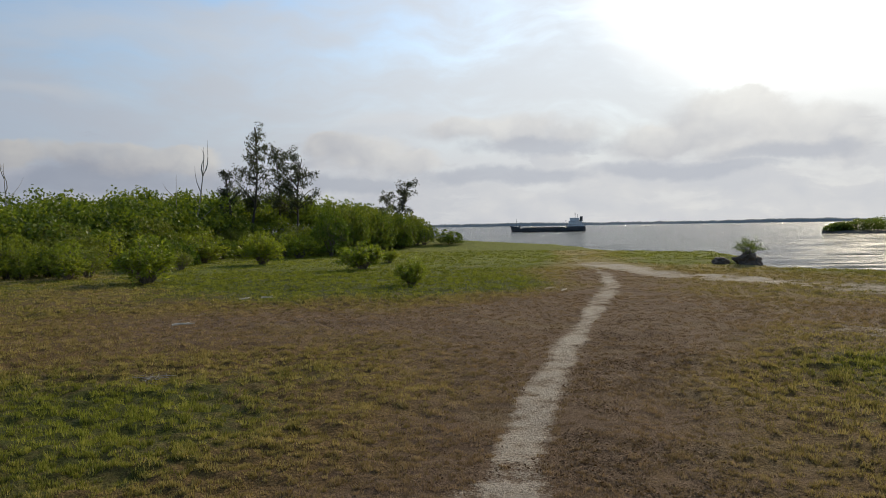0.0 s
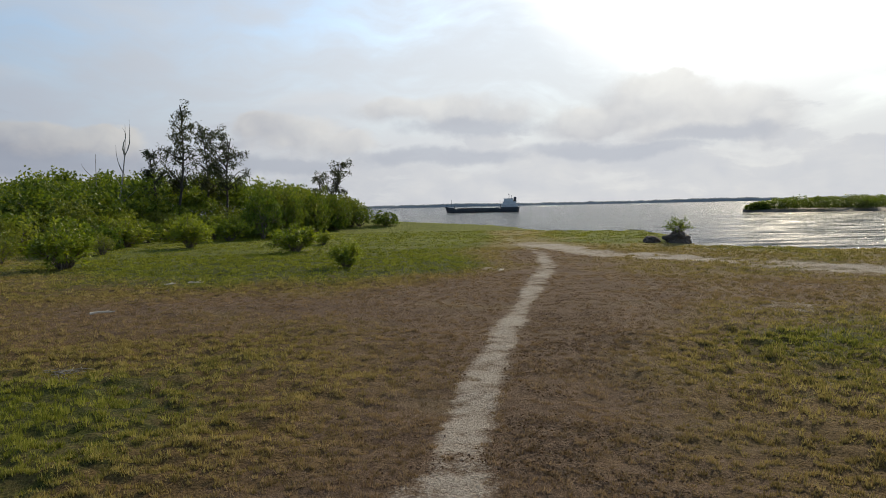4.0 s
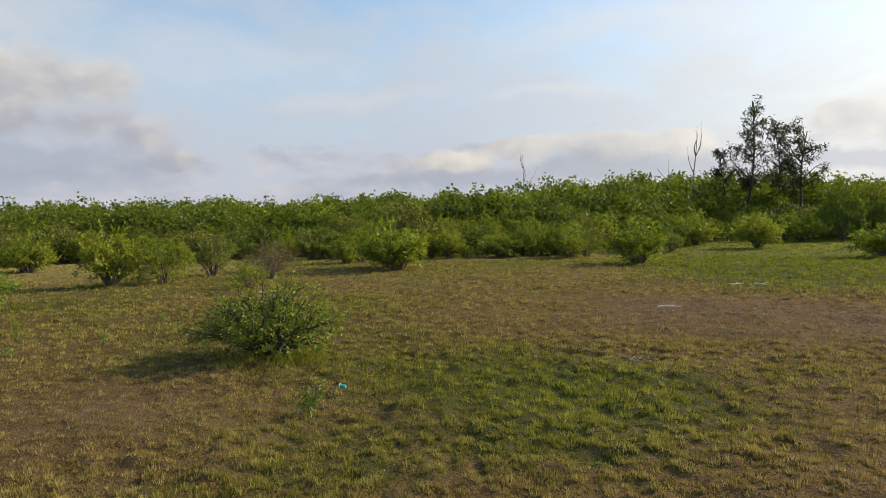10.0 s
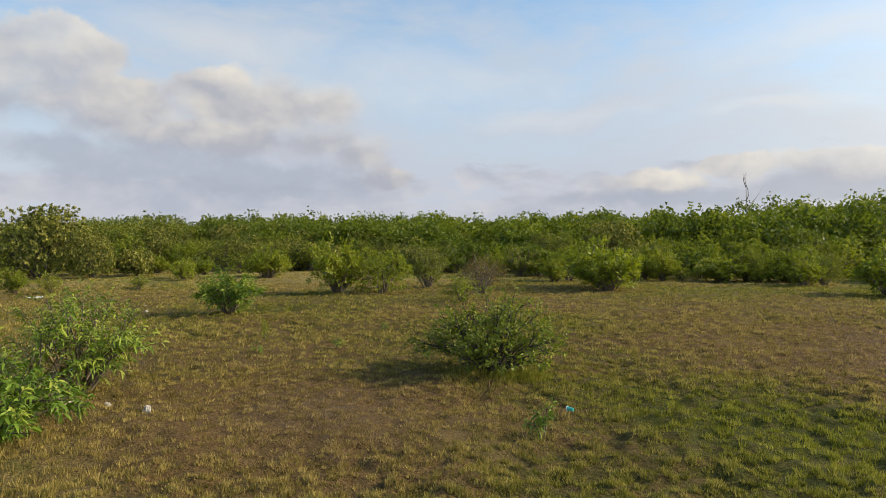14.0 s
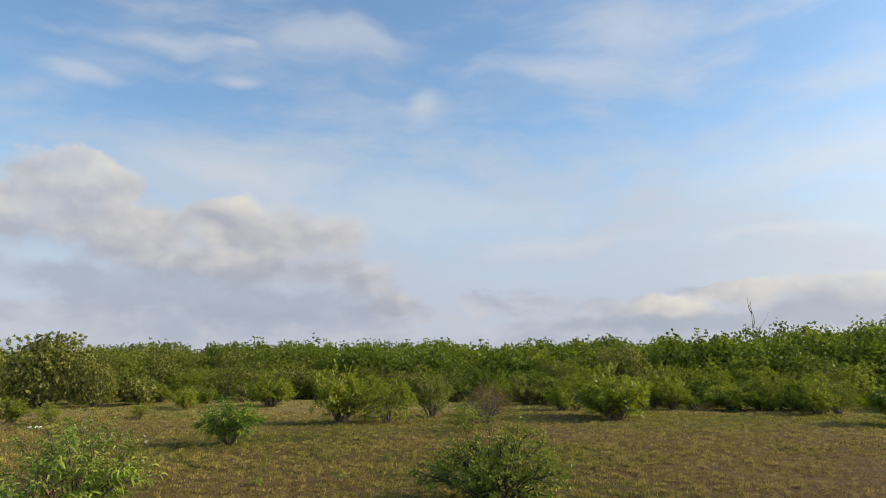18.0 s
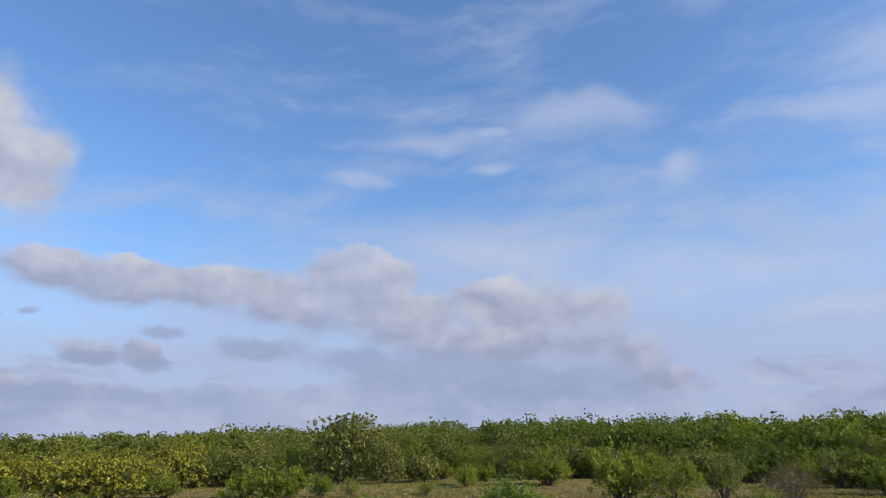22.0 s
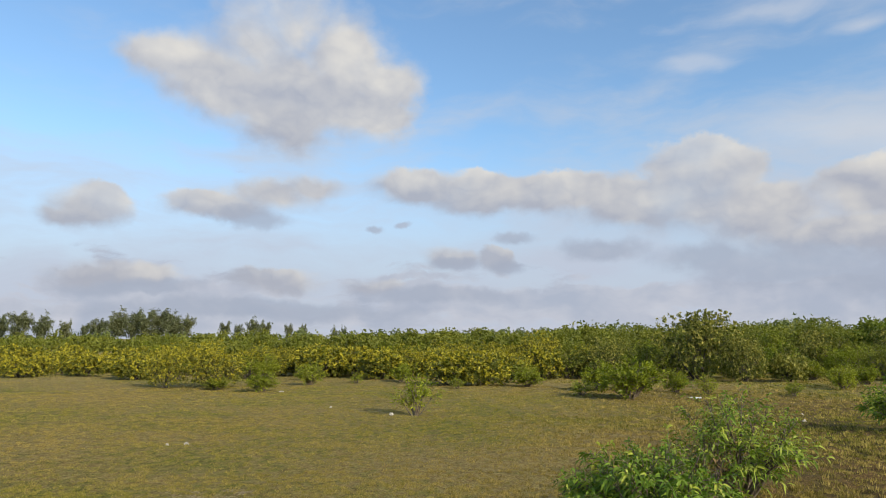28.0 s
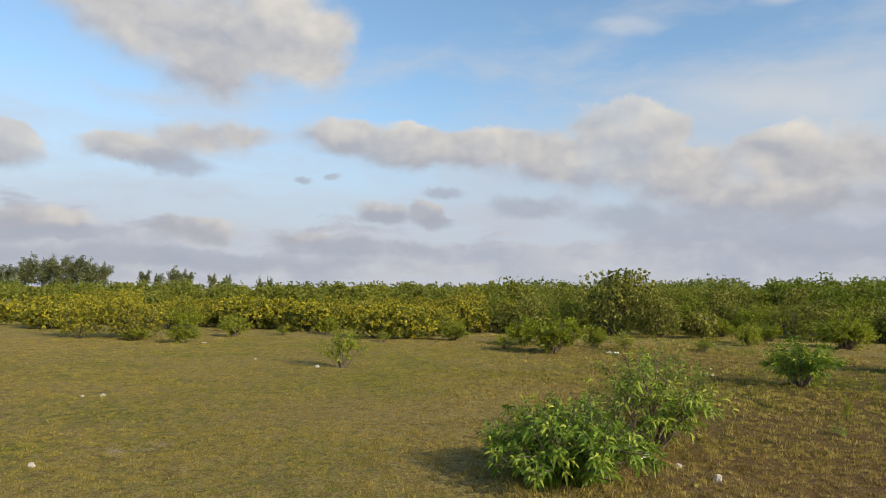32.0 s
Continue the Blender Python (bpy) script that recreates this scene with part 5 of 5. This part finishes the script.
def build_ship():
    """A small low cargo ship at anchor, bow towards +x, its waterline at z = 0."""
    ship = new("cargo_ship")
    L = 31.6
    # hull by stations from stern to bow: place, half breadth, deck height
    st = ((0.0, 2.2, 1.75), (0.03, 2.7, 1.7), (0.2, 2.9, 1.45), (0.5, 2.9, 1.3), (0.8, 2.9, 1.4), (0.86, 2.7, 1.5), (0.88, 2.6, 2.05), (0.95, 1.6, 2.35), (1.0, 0.12, 2.75))
    bm = bmesh.new()
    rings = []
    for t, half, deck in st:
        x = -L / 2 + L * t
        rake = 1.1 * (t > 0.86) * (t - 0.86) / 0.14
        ring = []
        for y, z in ((-half, deck), (-half * 0.97, 0.6), (-half * 0.8, -0.7), (0, -1.0), (half * 0.8, -0.7), (half * 0.97, 0.6), (half, deck)):
            ring.append(bm.verts.new((x - (rake * (1 - (z + 1) / (deck + 1))), y, z)))
        rings.append(ring)
    for p, q in zip(rings, rings[1:]):
        for i in range(6):
            bm.faces.new((p[i], q[i], q[i + 1], p[i + 1]))
    bm.faces.new(rings[0])
    bm.faces.new(rings[-1][::-1])
    finish("hull", bm, HULL, ship, "dark painted low steel hull")
    bm = bmesh.new()
    box(bm, -15.4, 11.4, -2.6, 2.6, 0.9, 1.25)
    finish("deck", bm, RUST, ship, "rust-brown open cargo deck")
    bm = bmesh.new()
    box(bm, -7.4, 10.6, -2.0, 2.0, 1.25, 1.75, 0.06)
    finish("hatch_coaming", bm, HULL, ship)
    for i in range(6):
        bm = bmesh.new()
        box(bm, -7.2 + i * 2.95, -4.35 + i * 2.95, -1.9, 1.9, 1.76, 1.92, 0.04)
        finish("hatch_cover", bm, RUST, ship)
    bm = bmesh.new()
    box(bm, 1.0, 2.4, -2.5, -2.05, 1.26, 2.0, 0.08)
    finish("deck_locker", bm, SHIP_WHITE, ship, "small white locker on the deck")
    for y in (-2.75, 2.75):
        bm = bmesh.new()
        box(bm, -15.4, -7.9, y - 0.03, y + 0.03, 1.45, 2.15)
        finish("bulwark", bm, HULL, ship)
    tiers = ((-14.9, -8.3, 2.4, 1.3, 3.0), (-14.4, -8.9, 2.2, 3.1, 4.3), (-13.2, -9.4, 1.9, 4.4, 5.6))
    for n, (x0, x1, half, z0, z1) in enumerate(tiers):
        bm = bmesh.new()
        box(bm, x0, x1, -half, half, z0, z1, 0.05)
        tier = finish("deckhouse_tier", bm, SHIP_WHITE, ship, "white painted deckhouse storey")
        for i in range(4 if n < 2 else 5):
            step_x = (x1 - x0 - 0.8) / (4 if n < 2 else 5)
            bm = bmesh.new()
            box(bm, x0 + 0.5 + i * step_x, x0 + 0.5 + i * step_x + (0.45 if n < 2 else 0.6), -half - 0.02, -half + 0.02, (z0 + z1) / 2 - 0.05, (z0 + z1) / 2 + 0.4)
            finish("window", bm, SHIP_GLASS, tier)
        bm = bmesh.new()
        box(bm, x0 - 0.4, x1 + 0.4, -half - 0.35, half + 0.35, z1 + 0.01, z1 + 0.09)
        finish("roof_deck", bm, SHIP_WHITE, ship)
    bm = bmesh.new()
    rod(bm, (-14.0, 0, 4.3), (-14.2, 0, 6.3), 0.7, 0.55, 12)
    finish("funnel", bm, HULL, ship, "dark exhaust funnel")
    for name, a, b, r in (("main_mast", (-11.6, 0, 5.7), (-11.6, 0, 8.1), 0.10), ("radar_post", (-12.6, 0.9, 5.7), (-12.6, 0.9, 7.2), 0.08), ("foremast", (13.0, 0, 2.0), (13.0, 0, 5.6), 0.09),
                          ("derrick_post", (-8.0, 0, 1.3), (-7.7, 0, 4.9), 0.10), ("jackstaff", (15.0, 0, 2.6), (15.2, 0, 3.8), 0.05)):
        bm = bmesh.new()
        rod(bm, a, b, r, r * 0.6)
        finish(name, bm, MAST, ship)
    bm = bmesh.new()
    box(bm, -11.9, -11.3, -1.0, 1.0, 7.2, 7.35)
    finish("crosstree", bm, MAST, ship)
    bm = bmesh.new()
    box(bm, 11.3, 12.1, -0.6, 0.6, 1.9, 2.9, 0.08)
    finish("windlass", bm, MAST, ship)
    x, y = polar(-8.52, 302)
    ship.matrix_world = pose(x, y, SEA, 0, 0, 180 - 8.5)
    return tagged(ship, "small dark-hulled cargo ship with a white aft deckhouse", "ship")


build_ship()

# ---------------------------------------------------------------- shore: hummock, post
EARTH = plain("dark_eroded_earth", (0.035, 0.026, 0.020), (0.13, 0.095, 0.065), 5.0, 0.95, relief=0.8)
STONE = plain("pale_coral_stone", (0.25, 0.23, 0.19), (0.52, 0.49, 0.43), 14.0, 0.9, relief=0.7)
DRIFT = plain("bleached_driftwood", (0.46, 0.38, 0.28), (0.74, 0.66, 0.52), 20.0, 0.85, relief=0.4)
WHITE_PLASTIC = plain("scuffed_white_plastic", (0.62, 0.63, 0.62), (0.80, 0.80, 0.78), 12.0, 0.4)
PALE_PLASTIC = plain("faded_blue_white_plastic", (0.40, 0.45, 0.47), (0.56, 0.60, 0.62), 12.0, 0.5)
TEAL_PLASTIC = plain("teal_plastic", (0.02, 0.30, 0.25), (0.05, 0.45, 0.38), 10.0, 0.35)


def lump(name, mat, size, seed, rough=0.25, detail=3):
    """A knobbly rounded mass that sits on z = 0."""
    bm = bmesh.new()
    bmesh.ops.create_icosphere(bm, subdivisions=detail, radius=1.0)
    for v in bm.verts:
        f = 1 + rough * noise.noise(v.co * 1.6 + Vector((seed, 0, 0))) + 0.5 * rough * noise.noise(v.co * 4 + Vector((0, seed, 0)))
        v.co = Vector((v.co.x * f * size[0] / 2, v.co.y * f * size[1] / 2, max(-0.35, v.co.z * f) * size[2] * 0.74 + 0.25 * size[2]))
    return finish(name, bm, mat)


def rest(ob, x, y, turn=0.0, dz=0.0):
    z = float(ground_z(np.array([x]), np.array([y]))[0])
    ob.matrix_world = pose(x, y, z + dz, 0, 0, turn)
    return ob


hummock = rest(lump("earth_hummock", EARTH, (1.05, 0.9, 0.46), 3.0, 0.45), 11.35, 25.35, 20, -0.05)
tagged(hummock, "dark eroded hummock of earth and roots at the bank", "earth mound")
crest = shoot_bush("bank_shrub", 1.2, 0.75, 130, LEAF_DEEP, DARK_BARK, 20, 9, 7, 0.07, 0.03, 0.2)
put_plant("bank_shrub", crest, 11.4, 25.4, 0.3, 1.0, "low dark shrub growing on the eroded hummock", "shrub", dz=0.30)
tagged(rest(lump("earth_clod", EARTH, (0.75, 0.6, 0.28), 8.0, 0.35), 10.65, 26.1, 60, -0.03), "dark clod of eroded turf by the bank", "earth mound")

bm = bmesh.new()
rod(bm, (0, 0, -0.2), (0.12, 0, 0.85), 0.035, 0.028)
tagged(rest(finish("shore_post", bm, DARK_BARK), 4.75, 52.8), "thin dark leaning post at the water's edge", "post")

# ---------------------------------------------------------------- litter on the turf


def driftwood(x, y, turn, long, seed, label):
    rnd = np.random.default_rng(seed)
    limbs = Limbs()
    limbs.tube(bent((-long / 2, 0, 0.018), (long / 2, 0, 0.03), rnd, 0.07, 7), 0.022, 0.010, 6)
    limbs.tube(bent((0, 0, 0.022), (long * 0.3, long * 0.18, 0.05), rnd, 0.08, 5), 0.012, 0.005, 5)
    ob = new("driftwood_branch", limbs.mesh("driftwood_branch", DRIFT))
    return tagged(rest(ob, x, y, turn, 0.03), label, "driftwood", "driftwood on the turf")


driftwood(-4.12, 11.42, 20, 0.36, 1, "short bleached driftwood branch on dry turf")
driftwood(-3.85, 16.05, 5, 0.34, 2, "pale driftwood piece on green turf")
driftwood(-4.35, 15.85, 40, 0.26, 3, "pale driftwood piece on green turf")
driftwood(-7.55, 0.95, -30, 0.30, 4, "pale stick under the leafy bush")
driftwood(3.1, 16.4, 60, 0.3, 5, "small grey stick beside the trail")
for x, y, w, h, seed in ((-7.03, 1.52, 0.105, 0.10, 1), (-7.55, 1.27, 0.075, 0.05, 2), (-16.6, 3.6, 0.10, 0.06, 3), (-15.1, -4.95, 0.14, 0.08, 4), (-10.2, -6.7, 0.12, 0.06, 5), (-10.0, -6.9, 0.08, 0.05, 6),
                         (-21.0, -10.6, 0.2, 0.06, 7), (-18.2, 3.9, 0.12, 0.06, 8), (-16.8, -7.1, 0.10, 0.05, 9), (-6.2, -4.7, 0.10, 0.05, 10)):
    tagged(rest(lump("coral_stone", STONE, (w * 0.8, w * 0.62, h * 0.75), seed * 2.3, 0.45), x, y, seed * 40), "small pale pitted coral stone in the grass", "stone", "stones in the grass")


def cup():
    """A crushed teal cup with a white lid, lying on its side."""
    ob = new("plastic_cup")
    bm = bmesh.new()
    rod(bm, (-0.032, 0, 0.024), (0.024, 0, 0.026), 0.016, 0.023, 14)
    finish("cup_body", bm, TEAL_PLASTIC, ob, "crushed teal plastic")
    bm = bmesh.new()
    rod(bm, (0.025, 0, 0.026), (0.032, 0, 0.026), 0.026, 0.026, 14)
    finish("cup_lid", bm, WHITE_PLASTIC, ob, "white lid")
    return ob


tagged(rest(cup(), -4.74, 4.70, 200, 0.03), "discarded teal plastic cup with a white lid", "cup")
bm = bmesh.new()
bmesh.ops.create_grid(bm, x_segments=10, y_segments=5, size=0.5)
for v in bm.verts:
    v.co = Vector((v.co.x * 0.38, v.co.y * 0.12, 0.03 + 0.025 * math.sin(v.co.x * 9) * math.cos(v.co.y * 7)))
bmesh.ops.solidify(bm, geom=bm.faces[:], thickness=0.02)
tagged(rest(finish("plastic_sheet", bm, PALE_PLASTIC, soft=True), -22.3, 1.95, 95), "crumpled faded bluish-white plastic sheet on the turf", "plastic sheet")


def twig_heap(x, y, seed, n, label):
    rnd = np.random.default_rng(seed)
    limbs = Limbs()
    for _ in range(n):
        a, q = rnd.uniform(0, 6.28), rnd.normal(0, 0.13, 2)
        half = rnd.uniform(0.05, 0.13)
        d = np.array([math.cos(a) * half, math.sin(a) * half])
        z = rnd.uniform(0.02, 0.06)
        limbs.tube(bent((*(q - d), z), (*(q + d), z + rnd.normal(0, 0.02)), rnd, 0.06, 4), 0.0035, 0.002, 4)
    ob = new("twig_heap", limbs.mesh("twig_heap", DEAD_WOOD))
    return tagged(rest(ob, x, y), label, "twigs", kind="stuff")


twig_heap(-3.02, 7.55, 1, 26, "small scatter of dry grey twigs on the turf")


def grass_tuft(x, y, wide, tall, n, dry, seed, label):
    """A clump of longer grass round the foot of a bush."""
    rnd = np.random.default_rng(seed)
    q, a = wide * np.sqrt(rnd.uniform(0, 1, n)), rnd.uniform(0, 6.283, n)
    bx, by = x + q * np.cos(a), y + q * np.sin(a)
    h = tall * rnd.uniform(0.4, 1.1, n) * (1 - 0.5 * q / wide)
    t, lt = rnd.uniform(0, 6.283, n), a + rnd.normal(0, 0.8, n)
    p = np.stack([bx, by, ground_z(bx, by) - 0.01], 1)
    side = np.stack([np.cos(t), np.sin(t), 0 * t], 1) * 0.0035
    mid = p + np.stack([np.cos(lt) * h * 0.2, np.sin(lt) * h * 0.2, h * 0.6], 1)
    tip = p + np.stack([np.cos(lt) * h * 0.6, np.sin(lt) * h * 0.6, h], 1)
    v = np.stack([p - side, p + side, mid + side * 0.7, mid - side * 0.7, tip], 1).reshape(-1, 3)
    f = ((np.arange(n) * 5)[:, None, None] + np.array([[0, 1, 2], [0, 2, 3], [3, 2, 4]])[None]).reshape(-1, 3)
    me = mesh_of("grass_tuft", v, f, BLADES, dry=np.full(len(v), dry), tint=np.repeat(rnd.uniform(0.2, 1, n), 5))
    return tagged(new("grass_tuft", me), label, "grass tuft", kind="stuff")


grass_tuft(-6.15, 5.35, 0.34, 0.20, 420, 0.05, 1, "yellow-green tuft of longer grass beside the branching bush")
grass_tuft(-6.35, 5.0, 0.5, 0.16, 520, 0.35, 2, "straw-coloured tuft of longer grass under the branching bush")
grass_tuft(-6.75, 5.1, 0.4, 0.14, 360, 0.45, 3, "straw-coloured tuft of longer grass under the branching bush")
grass_tuft(-6.45, 0.05, 0.5, 0.16, 420, 0.5, 4, "dry tuft of longer grass under the leafy bush")
grass_tuft(-7.6, 0.75, 0.4, 0.15, 300, 0.7, 5, "reddish dry tuft of grass beside the leafy bush")
grass_tuft(-4.4, 3.9, 0.22, 0.09, 160, 0.6, 6, "dry tuft of grass round the sapling")
